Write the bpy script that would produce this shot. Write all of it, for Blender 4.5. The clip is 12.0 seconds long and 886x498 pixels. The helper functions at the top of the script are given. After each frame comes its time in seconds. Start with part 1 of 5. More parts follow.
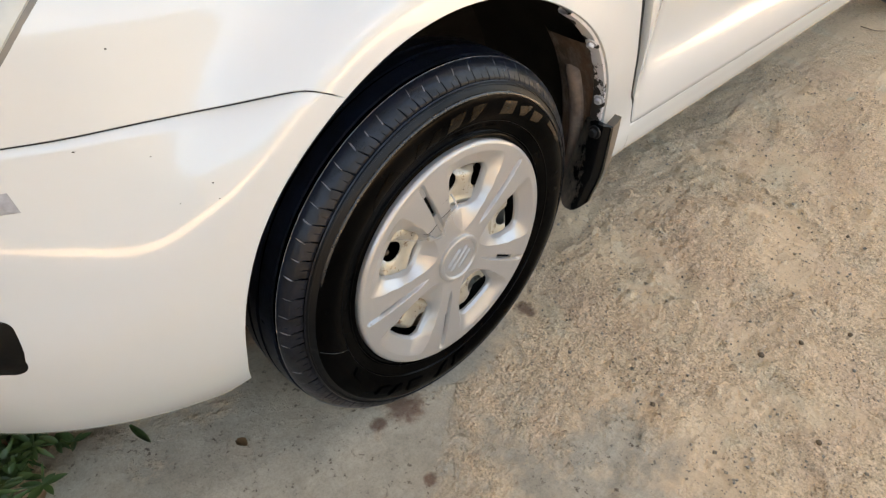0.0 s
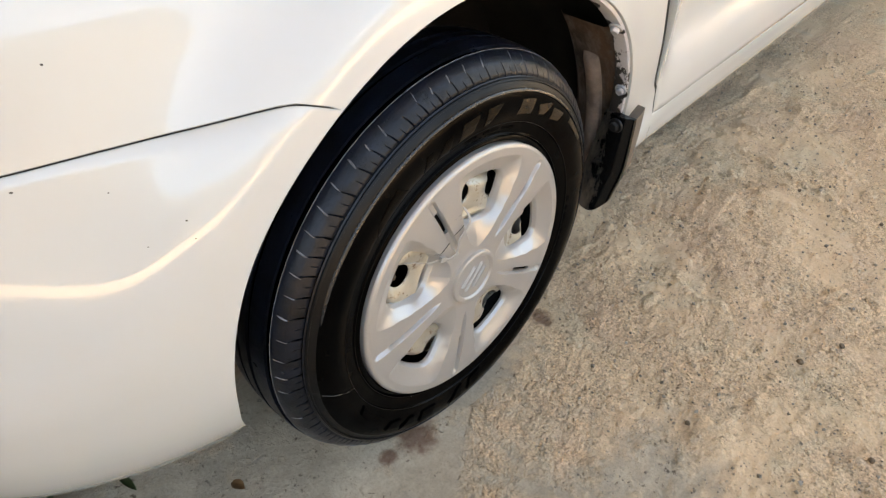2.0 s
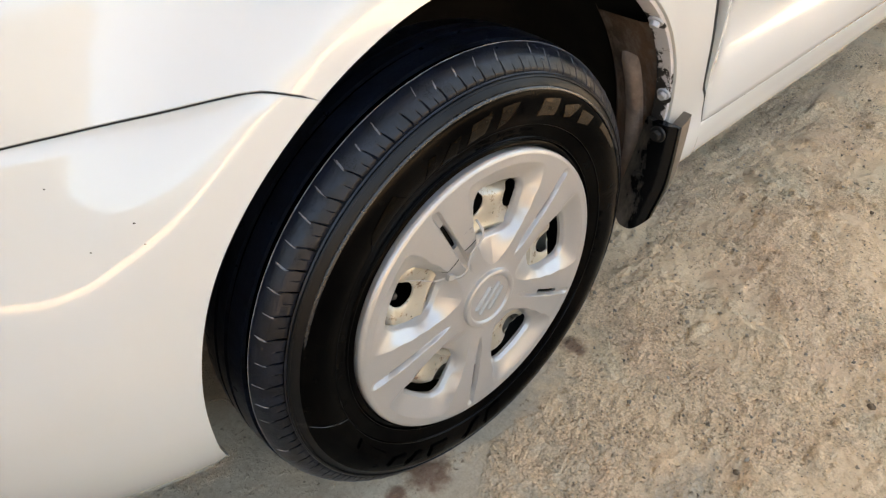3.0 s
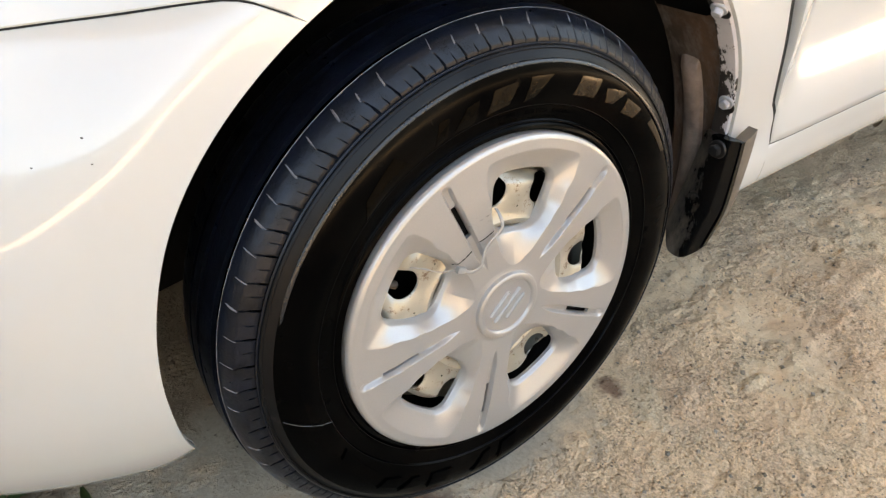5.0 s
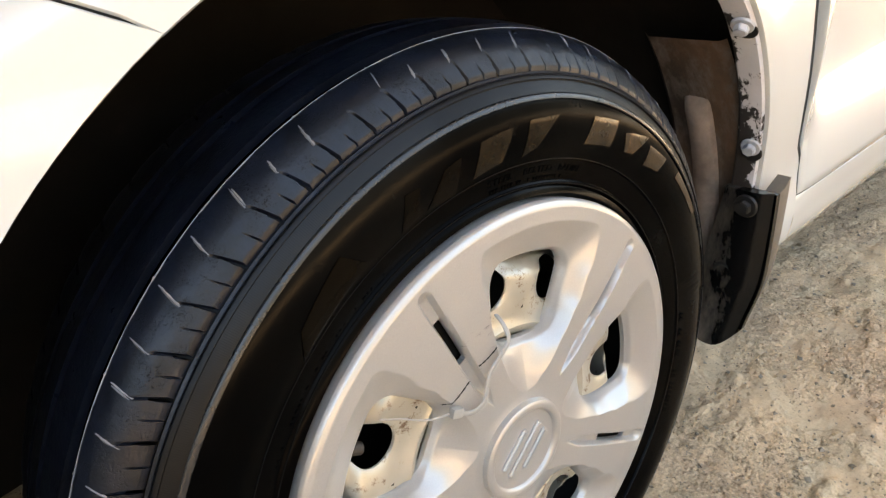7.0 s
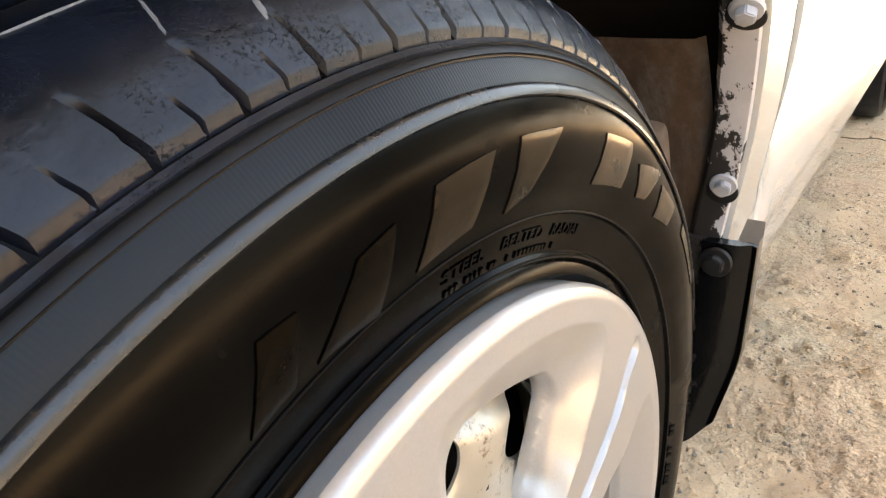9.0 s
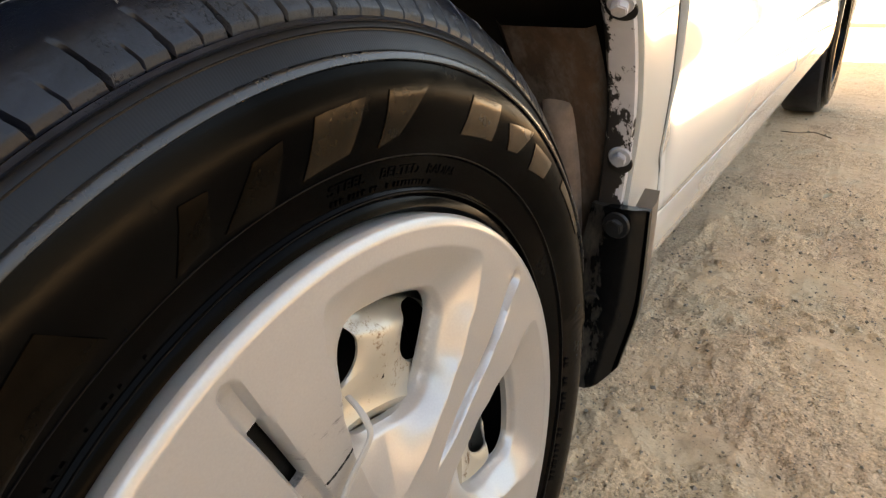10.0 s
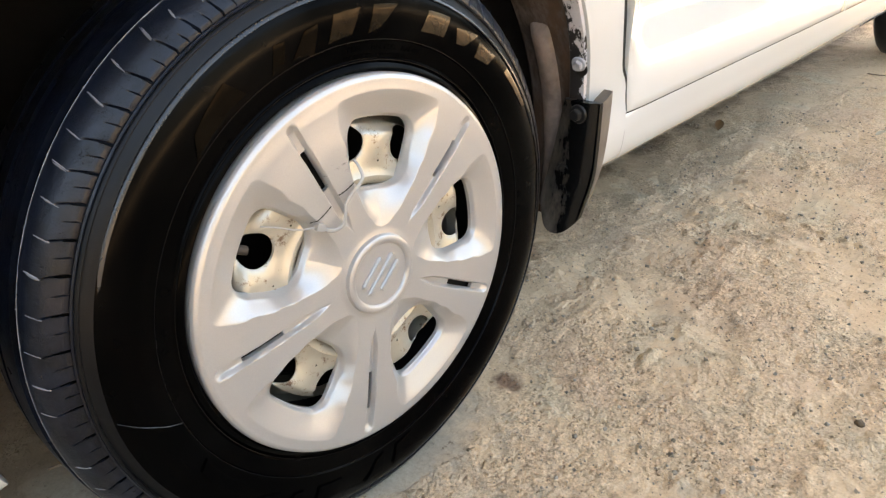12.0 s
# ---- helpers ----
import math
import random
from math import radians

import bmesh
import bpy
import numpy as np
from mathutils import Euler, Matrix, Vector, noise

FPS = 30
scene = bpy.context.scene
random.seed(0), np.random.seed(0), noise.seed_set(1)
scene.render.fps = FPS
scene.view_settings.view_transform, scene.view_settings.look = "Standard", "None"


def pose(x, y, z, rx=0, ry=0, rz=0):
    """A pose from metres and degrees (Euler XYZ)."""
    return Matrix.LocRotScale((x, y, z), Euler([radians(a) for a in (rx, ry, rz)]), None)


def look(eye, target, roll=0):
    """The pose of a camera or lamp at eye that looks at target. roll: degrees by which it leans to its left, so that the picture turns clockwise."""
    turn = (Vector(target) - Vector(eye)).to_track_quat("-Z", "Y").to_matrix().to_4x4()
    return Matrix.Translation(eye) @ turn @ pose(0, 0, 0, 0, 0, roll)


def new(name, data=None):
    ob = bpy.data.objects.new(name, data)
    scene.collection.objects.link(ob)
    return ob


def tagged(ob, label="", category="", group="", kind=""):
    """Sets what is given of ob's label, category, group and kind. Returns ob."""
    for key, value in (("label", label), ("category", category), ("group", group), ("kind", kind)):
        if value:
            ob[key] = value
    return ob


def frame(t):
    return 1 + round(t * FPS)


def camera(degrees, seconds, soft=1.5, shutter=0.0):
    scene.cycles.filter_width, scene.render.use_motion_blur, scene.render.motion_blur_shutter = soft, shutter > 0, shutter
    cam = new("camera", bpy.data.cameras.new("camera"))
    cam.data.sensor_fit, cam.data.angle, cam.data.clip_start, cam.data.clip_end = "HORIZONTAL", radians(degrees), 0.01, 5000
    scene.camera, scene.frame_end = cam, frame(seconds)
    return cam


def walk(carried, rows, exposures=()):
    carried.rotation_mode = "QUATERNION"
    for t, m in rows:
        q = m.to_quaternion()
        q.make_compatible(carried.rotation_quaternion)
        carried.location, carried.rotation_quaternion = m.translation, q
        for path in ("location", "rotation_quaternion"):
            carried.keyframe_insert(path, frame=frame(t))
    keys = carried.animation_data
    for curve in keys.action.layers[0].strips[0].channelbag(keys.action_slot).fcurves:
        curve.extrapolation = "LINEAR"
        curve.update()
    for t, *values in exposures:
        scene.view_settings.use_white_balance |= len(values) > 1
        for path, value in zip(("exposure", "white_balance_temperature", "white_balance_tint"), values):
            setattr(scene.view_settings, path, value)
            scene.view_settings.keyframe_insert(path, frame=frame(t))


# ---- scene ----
cam = camera(67.2, 12.0, soft=1.3)
PATH = [
    (0, (-0.521, -0.507, 0.905), (0.545, 0.596, -0.379), -0.4),
    (0.5, (-0.503, -0.483, 0.901), (0.555, 0.621, -0.388), -1.5),
    (1, (-0.48, -0.456, 0.891), (0.563, 0.628, -0.427), -2.3),
    (1.5, (-0.469, -0.428, 0.88), (0.59, 0.637, -0.44), -1.3),
    (2, (-0.458, -0.407, 0.875), (0.594, 0.649, -0.458), -1.8),
    (2.5, (-0.429, -0.371, 0.862), (0.609, 0.64, -0.517), -0.8),
    (3, (-0.382, -0.396, 0.813), (0.585, 0.799, -0.466), -4.3),
    (3.2, (-0.367, -0.425, 0.778), (0.588, 0.825, -0.457), -2.3),
    (4.8, (-0.336, -0.42, 0.716), (0.548, 0.964, -0.426), -3.2),
    (5, (-0.335, -0.405, 0.708), (0.562, 0.982, -0.42), -3.0),
    (5.5, (-0.319, -0.378, 0.685), (0.552, 1.008, -0.464), -6.3),
    (6, (-0.3, -0.352, 0.656), (0.599, 1.097, -0.388), -6.1),
    (6.5, (-0.266, -0.308, 0.629), (0.737, 1.107, -0.367), -5.9),
    (7, (-0.251, -0.256, 0.619), (0.855, 1.154, -0.268), -6.7),
    (7.2, (-0.241, -0.237, 0.614), (0.893, 1.16, -0.257), -5.7),
    (8.8, (-0.149, -0.096, 0.559), (1.25, 1.095, -0.231), -4.0),
    (9, (-0.13, -0.087, 0.555), (1.333, 1.02, -0.242), -3.8),
    (9.5, (-0.11, -0.093, 0.54), (1.508, 0.814, -0.209), -0.1),
    (10, (-0.169, -0.152, 0.555), (1.339, 0.879, -0.26), -2.5),
    (10.5, (-0.248, -0.247, 0.569), (1.163, 0.862, -0.314), -3.0),
    (11, (-0.316, -0.324, 0.588), (0.957, 0.896, -0.357), -5.5),
    (11.5, (-0.35, -0.367, 0.575), (0.837, 0.872, -0.453), -4.5),
    (12, (-0.326, -0.419, 0.584), (0.904, 0.844, -0.361), -3.6),
]
walk(cam, [(t, look(eye, target, roll)) for t, eye, target, roll in PATH], exposures=[
    (0.0, 3.35, 8650, 8), (2.5, 3.39, 8650, 8), (5.0, 3.57, 8650, 8), (6.5, 3.74, 8750, 8), (7.2, 3.68, 8750, 8), (9.0, 4.02, 9050, 10),
    (9.5, 3.48, 9500, 10), (10.0, 3.27, 9400, 10), (10.5, 3.28, 9300, 10), (11.0, 3.52, 9200, 10), (12.0, 3.75, 8450, 8)])

# ---- light ----
world = bpy.data.worlds.new("world")
scene.world = world
world.use_nodes = True
wn = world.node_tree.nodes
sky = wn.new("ShaderNodeTexSky")
sky.sky_type, sky.sun_disc = "NISHITA", False
SUN_EL, SUN_AZ = radians(55), radians(20)
sky.sun_elevation, sky.sun_rotation = SUN_EL, SUN_AZ
sky.dust_density, sky.ozone_density = 3.0, 1.0
world.node_tree.links.new(sky.outputs[0], wn["Background"].inputs[0])
wn["Background"].inputs[1].default_value = 0.115
sun = new("sun", bpy.data.lights.new("sun", "SUN"))
sun.data.energy, sun.data.angle, sun.data.color = 4.0, radians(0.6), (1.0, 0.94, 0.86)
sun_way = Vector((math.sin(SUN_AZ) * math.cos(SUN_EL), math.cos(SUN_AZ) * math.cos(SUN_EL), math.sin(SUN_EL)))
sun.matrix_world = look(sun_way * 20, (0, 0, 0))


# ---- materials ----
class Nodes:
    """A small builder for node materials."""

    def __init__(self, name):
        self.mat = bpy.data.materials.new(name)
        self.mat.use_nodes = True
        self.tree = self.mat.node_tree
        self.bsdf = self.tree.nodes["Principled BSDF"]
        self.coord = self.add("ShaderNodeTexCoord").outputs["Object"]

    def add(self, kind, **values):
        node = self.tree.nodes.new(kind)
        for key, value in values.items():
            setattr(node, key, value)
        return node

    def link(self, a, b):
        self.tree.links.new(a, b)

    def noise(self, scale, detail=6.0, rough=0.6, stretch=None, warp=0.0):
        node = self.add("ShaderNodeTexNoise")
        node.inputs["Scale"].default_value, node.inputs["Detail"].default_value = scale, detail
        node.inputs["Roughness"].default_value, node.inputs["Distortion"].default_value = rough, warp
        if stretch:
            place = self.add("ShaderNodeMapping")
            place.inputs["Scale"].default_value = stretch
            self.link(self.coord, place.inputs[0])
            self.link(place.outputs[0], node.inputs["Vector"])
        else:
            self.link(self.coord, node.inputs["Vector"])
        return node.outputs["Fac"]

    def cells(self, scale, feature="F1"):
        node = self.add("ShaderNodeTexVoronoi", feature=feature)
        node.inputs["Scale"].default_value = scale
        self.link(self.coord, node.inputs["Vector"])
        return node.outputs["Distance"]

    def ramp(self, fac, *stops):
        node = self.add("ShaderNodeValToRGB")
        while len(node.color_ramp.elements) < len(stops):
            node.color_ramp.elements.new(0.5)
        for e, (at, colour) in zip(node.color_ramp.elements, stops):
            e.position = at
            e.color = (*colour, 1) if isinstance(colour, tuple) else (colour, colour, colour, 1)
        self.link(fac, node.inputs[0])
        return node.outputs[0]

    def mix(self, fac, a, b, how="MIX"):
        node = self.add("ShaderNodeMix", data_type="RGBA", blend_type=how)
        for slot, value in ((0, fac), (6, a), (7, b)):
            if isinstance(value, (int, float)):
                node.inputs[slot].default_value = value if slot == 0 else (value, value, value, 1)
            elif isinstance(value, tuple):
                node.inputs[slot].default_value = (*value, 1)
            else:
                self.link(value, node.inputs[slot])
        return node.outputs[2]

    def math(self, how, a, b=0.0):
        node = self.add("ShaderNodeMath", operation=how)
        for slot, value in ((0, a), (1, b)):
            if isinstance(value, (int, float)):
                node.inputs[slot].default_value = value
            else:
                self.link(value, node.inputs[slot])
        return node.outputs[0]

    def set(self, **values):
        for key, value in values.items():
            slot = self.bsdf.inputs[key.replace("_", " ")]
            if isinstance(value, (int, float)):
                slot.default_value = value
            elif isinstance(value, tuple):
                slot.default_value = (*value, 1)
            else:
                self.link(value, slot)
        return self

    def bump(self, height, depth, strength=1.0):
        node = self.add("ShaderNodeBump")
        node.inputs["Strength"].default_value, node.inputs["Distance"].default_value = strength, depth
        self.link(height, node.inputs["Height"])
        if self.bsdf.inputs["Normal"].is_linked:
            self.link(self.bsdf.inputs["Normal"].links[0].from_socket, node.inputs["Normal"])
        self.link(node.outputs[0], self.bsdf.inputs["Normal"])
        return self


def car_paint():
    m = Nodes("white_paint")
    dust = m.ramp(m.noise(5.0, 5, 0.55), (0.0, 0.0), (1.0, 1.0))
    base = m.mix(dust, (0.527, 0.542, 0.533), (0.492, 0.503, 0.488))
    m.set(Base_Color=base, Roughness=m.ramp(dust, (0, 0.2), (1, 0.3)), Coat_Weight=1.0, Coat_Roughness=0.05, Coat_IOR=1.6, Specular_IOR_Level=0.3)
    return m.mat


def rubber_sidewall():
    m = Nodes("tyre_rubber")
    sep = m.add("ShaderNodeSeparateXYZ")
    m.link(m.coord, sep.inputs[0])
    angle = m.math("ARCTAN2", sep.outputs["Z"], sep.outputs["X"])
    rad = m.math("SQRT", m.math("ADD", m.math("MULTIPLY", sep.outputs["X"], sep.outputs["X"]), m.math("MULTIPLY", sep.outputs["Z"], sep.outputs["Z"])))
    ribs = m.math("SINE", m.math("MULTIPLY", angle, 1400.0))
    band = m.math("MULTIPLY", m.math("GREATER_THAN", rad, 0.2450), m.math("LESS_THAN", rad, 0.2521))
    band2 = m.math("MULTIPLY", m.math("GREATER_THAN", rad, 0.228), m.math("LESS_THAN", rad, 0.2405))
    grime = m.ramp(m.noise(9.0, 8, 0.7), (0.4, 0.0), (0.8, 1.0))
    streak = m.ramp(m.noise(38.0, 4, 0.6), (0.5, 0.0), (0.72, 1.0))
    base = m.mix(grime, (0.0004, 0.0004, 0.0005), (0.0010, 0.0009, 0.0008))
    panel = m.math("MULTIPLY", m.math("GREATER_THAN", rad, 0.2447), m.math("LESS_THAN", rad, 0.2556))
    # the outer band's lighter blue-grey base stands in for its sheen
    base = m.mix(panel, base, m.mix(grime, (0.0022, 0.0025, 0.0030), (0.0042, 0.0047, 0.0055)))
    m.set(Base_Color=base, Roughness=m.mix(panel, m.mix(streak, m.ramp(grime, (0, 0.15), (1, 0.24)), 0.3), 0.36), IOR=m.math("ADD", m.math("MULTIPLY", m.ramp(m.noise(7.0, 3, 0.5, warp=0.5), (0.45, 0.0), (0.66, 1.0)), 0.07), m.math("ADD", m.math("MULTIPLY", panel, 0.15), 1.095)))
    m.bump(m.math("MULTIPLY", ribs, m.math("ADD", band, m.math("MULTIPLY", band2, 0.06))), 0.0006, 0.07)
    m.bump(m.noise(60.0, 4, 0.55), 0.0006, 0.15)
    return m.mat


def rubber_tread():
    m = Nodes("tread_rubber")
    worn = m.ramp(m.noise(38.0, 8, 0.7), (0.36, 0.0), (0.66, 1.0))
    pits = m.math("MULTIPLY", m.ramp(m.noise(1000.0, 3, 0.55), (0.53, 0.0), (0.64, 1.0)), m.ramp(m.noise(55.0, 4, 0.6), (0.48, 0.0), (0.66, 0.7)))
    # the blue of the worn patches is sky sheen put into the colour
    base = m.mix(worn, (0.0012, 0.0018, 0.0034), (0.0075, 0.0105, 0.0185))
    base = m.mix(pits, base, (0.0006, 0.0006, 0.0007))
    m.set(Base_Color=base, Roughness=m.mix(pits, m.mix(worn, 0.38, 0.27), 0.6), IOR=m.math("SUBTRACT", 1.36, m.math("MULTIPLY", pits, 0.2)))
    m.bump(m.noise(70.0, 4, 0.6), 0.0012, 0.3)
    m.bump(m.math("SUBTRACT", m.noise(300.0, 3, 0.6), pits), 0.0004, 0.5)
    return m.mat


def gold_mark(name, bright, dim, ior):
    m = Nodes(name)
    rub = m.ramp(m.noise(30.0, 6, 0.7), (0.44, 0.0), (0.6, 1.0))
    m.set(Base_Color=m.mix(rub, bright, dim), Roughness=m.mix(rub, 0.16, 0.28), IOR=ior, Specular_Tint=(1.0, 0.78, 0.55))
    m.bump(m.noise(120.0, 4), 0.0004, 0.3)
    return m.mat


def silver_plastic():
    m = Nodes("silver_plastic")
    flake = m.noise(900.0, 2, 0.5)
    dirt = m.ramp(m.noise(16.0, 8, 0.7), (0.5, 0.0), (0.85, 1.0))
    base = m.mix(flake, (0.375, 0.363, 0.347), (0.432, 0.419, 0.401))
    base = m.mix(m.math("MULTIPLY", dirt, 0.55), base, (0.45, 0.42, 0.38))
    sep = m.add("ShaderNodeSeparateXYZ")
    m.link(m.coord, sep.inputs[0])
    near = m.math("ADD", m.math("POWER", m.math("MULTIPLY", m.math("SUBTRACT", sep.outputs["X"], -0.03), 34.0), 2.0), m.math("POWER", m.math("MULTIPLY", m.math("SUBTRACT", sep.outputs["Z"], 0.105), 42.0), 2.0))
    scuff = m.math("MULTIPLY", m.ramp(near, (0.4, 1.0), (1.0, 0.0)), m.ramp(m.noise(60.0, 7, 0.7, stretch=(0.5, 1, 2.2)), (0.57, 0.0), (0.64, 0.75)))
    base = m.mix(scuff, base, (0.12, 0.12, 0.13))
    m.set(Base_Color=base, Metallic=0.45, Roughness=m.ramp(dirt, (0, 0.28), (1, 0.44)), Coat_Weight=0.25, Coat_Roughness=0.25)
    m.bump(m.noise(7.0, 3, 0.5), 0.002, 0.15)
    m.bump(m.noise(500.0, 3), 0.0003, 0.12)
    return m.mat


def cream_steel():
    m = Nodes("cream_steel")
    rust = m.ramp(m.noise(60.0, 8, 0.78), (0.56, 0.0), (0.64, 1.0))
    tint = m.noise(12.0, 4)
    base = m.mix(m.ramp(tint, (0.35, 0.0), (0.7, 1.0)), (0.47, 0.435, 0.36), (0.36, 0.325, 0.255))
    base = m.mix(rust, base, (0.16, 0.09, 0.05))
    m.set(Base_Color=base, Roughness=m.mix(rust, 0.33, 0.8), Metallic=0.45)
    m.bump(m.noise(60.0, 4), 0.001, 0.3)
    return m.mat


def plain(name, colour, rough, metal=0.0, grain=80.0, depth=0.001, vary=0.5, spec=0.5, ior=1.5):
    m = Nodes(name)
    n = m.ramp(m.noise(grain * 0.2, 7, 0.65), (0.3, 0.0), (0.75, 1.0))
    dark = tuple(c * (1 - vary) for c in colour)
    m.set(Base_Color=m.mix(n, colour, dark), Roughness=m.ramp(n, (0, rough), (1, min(1.0, rough + 0.15))), Metallic=metal, IOR=ior, Specular_IOR_Level=spec)
    m.bump(m.noise(grain, 5, 0.65), depth, 0.4)
    return m.mat


def muddy_rubber():
    m = Nodes("flap_rubber")
    sep = m.add("ShaderNodeSeparateXYZ")
    m.link(m.coord, sep.inputs[0])
    mud = m.ramp(m.math("ADD", m.noise(34.0, 8, 0.7, stretch=(1, 1, 0.45)), m.math("MULTIPLY", m.math("SUBTRACT", sep.outputs["Y"], 0.03), 5.0)), (0.5, 0.0), (0.72, 1.0))
    m.set(Base_Color=m.mix(mud, (0.004, 0.0038, 0.0036), (0.11, 0.092, 0.075)), Roughness=m.mix(mud, 0.22, 0.8), IOR=1.35)
    m.bump(m.noise(80.0, 5, 0.65), 0.002, 0.4)
    return m.mat


def chipped_paint():
    m = Nodes("chipped_paint")
    n = m.noise(52.0, 9, 0.72, stretch=(1, 1, 0.55))
    sep = m.add("ShaderNodeSeparateXYZ")
    m.link(m.coord, sep.inputs[0])
    n = m.math("ADD", n, m.math("MULTIPLY", m.math("SUBTRACT", sep.outputs["Y"], 0.0105), 8.0))
    chips = m.ramp(n, (0.525, 0.0), (0.54, 1.0))
    tone = m.ramp(m.noise(20.0, 5), (0.3, 0.0), (0.7, 1.0))
    base = m.mix(tone, (0.62, 0.61, 0.63), (0.46, 0.45, 0.47))
    base = m.mix(chips, base, (0.018, 0.014, 0.012))
    m.set(Base_Color=base, Roughness=m.mix(chips, 0.4, 0.7))
    m.bump(chips, 0.0006, -0.6)
    return m.mat


def rusty_panel():
    m = Nodes("rusty_panel")
    a = m.ramp(m.noise(14.0, 8, 0.7, stretch=(1, 1, 0.4)), (0.35, 0.0), (0.65, 1.0))
    b = m.ramp(m.noise(48.0, 7, 0.7, stretch=(1, 1, 0.3)), (0.47, 0.0), (0.66, 1.0))
    base = m.mix(a, (0.030, 0.018, 0.011), (0.11, 0.060, 0.033))
    base = m.mix(b, base, (0.12, 0.10, 0.085))
    m.set(Base_Color=base, Roughness=0.75)
    m.bump(m.noise(90.0, 6, 0.7), 0.002, 0.6)
    return m.mat


def sandy_ground():
    m = Nodes("sandy_concrete")
    sep = m.add("ShaderNodeSeparateXYZ")
    m.link(m.coord, sep.inputs[0])
    broad = m.noise(2.2, 5, 0.6)
    mid = m.noise(9.0, 9, 0.7)
    fine = m.noise(70.0, 9, 0.85)
    grit = m.noise(240.0, 4, 0.8)
    coarse = m.ramp(m.noise(4.5, 6, 0.65), (0.43, 0.12), (0.55, 1.0))
    sand = m.mix(m.ramp(mid, (0.3, 0.0), (0.7, 1.0)), (0.502, 0.358, 0.222), (0.648, 0.476, 0.304))
    sand = m.mix(m.ramp(broad, (0.35, 0.0), (0.65, 1.0)), sand, (0.600, 0.426, 0.272))
    sand = m.mix(m.ramp(m.noise(5.0, 4, 0.6, warp=0.4), (0.50, 0.0), (0.66, 0.55)), sand, (0.540, 0.368, 0.244))
    sand = m.mix(m.ramp(m.noise(6.3, 4, 0.6, warp=0.7), (0.54, 0.0), (0.70, 0.6)), sand, (0.515, 0.430, 0.295))
    # besides sand grain and specks, these tones carry the relief's shading in colour
    grain = m.mix(1.0, m.ramp(fine, (0.35, 0.68), (0.5, 1.0), (0.65, 1.13)), m.ramp(grit, (0.36, 0.60), (0.5, 1.0), (0.64, 1.25)), "MULTIPLY")
    sand = m.mix(coarse, m.mix(0.2, sand, m.mix(1.0, sand, grain, "MULTIPLY")), m.mix(1.0, sand, grain, "MULTIPLY"))
    pits = m.math("MULTIPLY", m.ramp(m.noise(170.0, 4, 0.65), (0.58, 0.0), (0.64, 1.0)), m.ramp(m.noise(16.0, 4), (0.48, 0.0), (0.62, 0.8)))
    sand = m.mix(pits, sand, (0.115, 0.08, 0.05))
    # bare cement shows through near the front of the wheel
    dx = m.math("MULTIPLY", m.math("SUBTRACT", sep.outputs["X"], -0.33), 1.75)
    dy = m.math("MULTIPLY", m.math("SUBTRACT", sep.outputs["Y"], 0.10), 2.7)
    far = m.math("SQRT", m.math("ADD", m.math("MULTIPLY", dx, dx), m.math("MULTIPLY", dy, dy)))
    ex = m.math("MULTIPLY", m.math("SUBTRACT", sep.outputs["X"], 0.0), 3.0)
    ey = m.math("MULTIPLY", m.math("SUBTRACT", sep.outputs["Y"], -0.30), 5.0)
    far = m.math("MINIMUM", far, m.math("ADD", m.math("SQRT", m.math("ADD", m.math("MULTIPLY", ex, ex), m.math("MULTIPLY", ey, ey))), 0.3))
    bare = m.ramp(m.math("ADD", far, m.math("MULTIPLY", m.math("SUBTRACT", m.noise(7.0, 8, 0.68), 0.5), 2.8)), (0.55, 1.0), (1.3, 0.0))
    bare = m.math("MULTIPLY", bare, m.ramp(m.math("ADD", sep.outputs["X"], m.math("MULTIPLY", m.noise(6.0, 5), 0.2)), (0.28, 1.0), (0.42, 0.0)))
    cement = m.mix(m.ramp(mid, (0.35, 0.0), (0.65, 1.0)), (0.395, 0.325, 0.240), (0.470, 0.392, 0.290))
    cement = m.mix(m.math("MULTIPLY", m.ramp(m.noise(120.0, 4, 0.65), (0.58, 0.0), (0.64, 1.0)), m.ramp(m.noise(19.0, 4), (0.46, 0.0), (0.57, 0.85))), cement, (0.085, 0.055, 0.035))
    cement = m.mix(0.4, cement, m.mix(1.0, cement, grain, "MULTIPLY"))
    cement = m.mix(1.0, cement, m.ramp(m.noise(5.5, 6, 0.65), (0.35, 0.74), (0.62, 1.06)), "MULTIPLY")
    # darker brown under the car puts its shade into the ground's colour
    under_shade = m.ramp(m.math("ADD", sep.outputs["Y"], m.math("MULTIPLY", m.math("SUBTRACT", m.noise(9.0, 7, 0.65), 0.5), 0.22)), (0.29, 0.0), (0.36, 1.0))
    base = m.mix(under_shade, m.mix(bare, sand, cement), m.mix(fine, (0.16, 0.112, 0.070), (0.29, 0.205, 0.132)))
    # damp reddish stains beside the tyre
    stain = None
    for x, y, s in ((-0.098, 0.026, 27.0), (-0.150, 0.030, 60.0), (-0.155, -0.100, 70.0), (0.222, 0.036, 40.0)):
        d = m.math("ADD", m.math("POWER", m.math("MULTIPLY", m.math("SUBTRACT", sep.outputs["X"], x), s), 2.0), m.math("POWER", m.math("MULTIPLY", m.math("SUBTRACT", sep.outputs["Y"], y), s), 2.0))
        d = m.ramp(m.math("ADD", d, m.math("MULTIPLY", m.math("SUBTRACT", m.noise(40.0, 5), 0.5), 2.2)), (0.3, 1.0), (1.4, 0.0))
        stain = d if stain is None else m.math("MAXIMUM", stain, d)
    base = m.mix(m.math("MULTIPLY", stain, 0.85), base, (0.150, 0.078, 0.048))
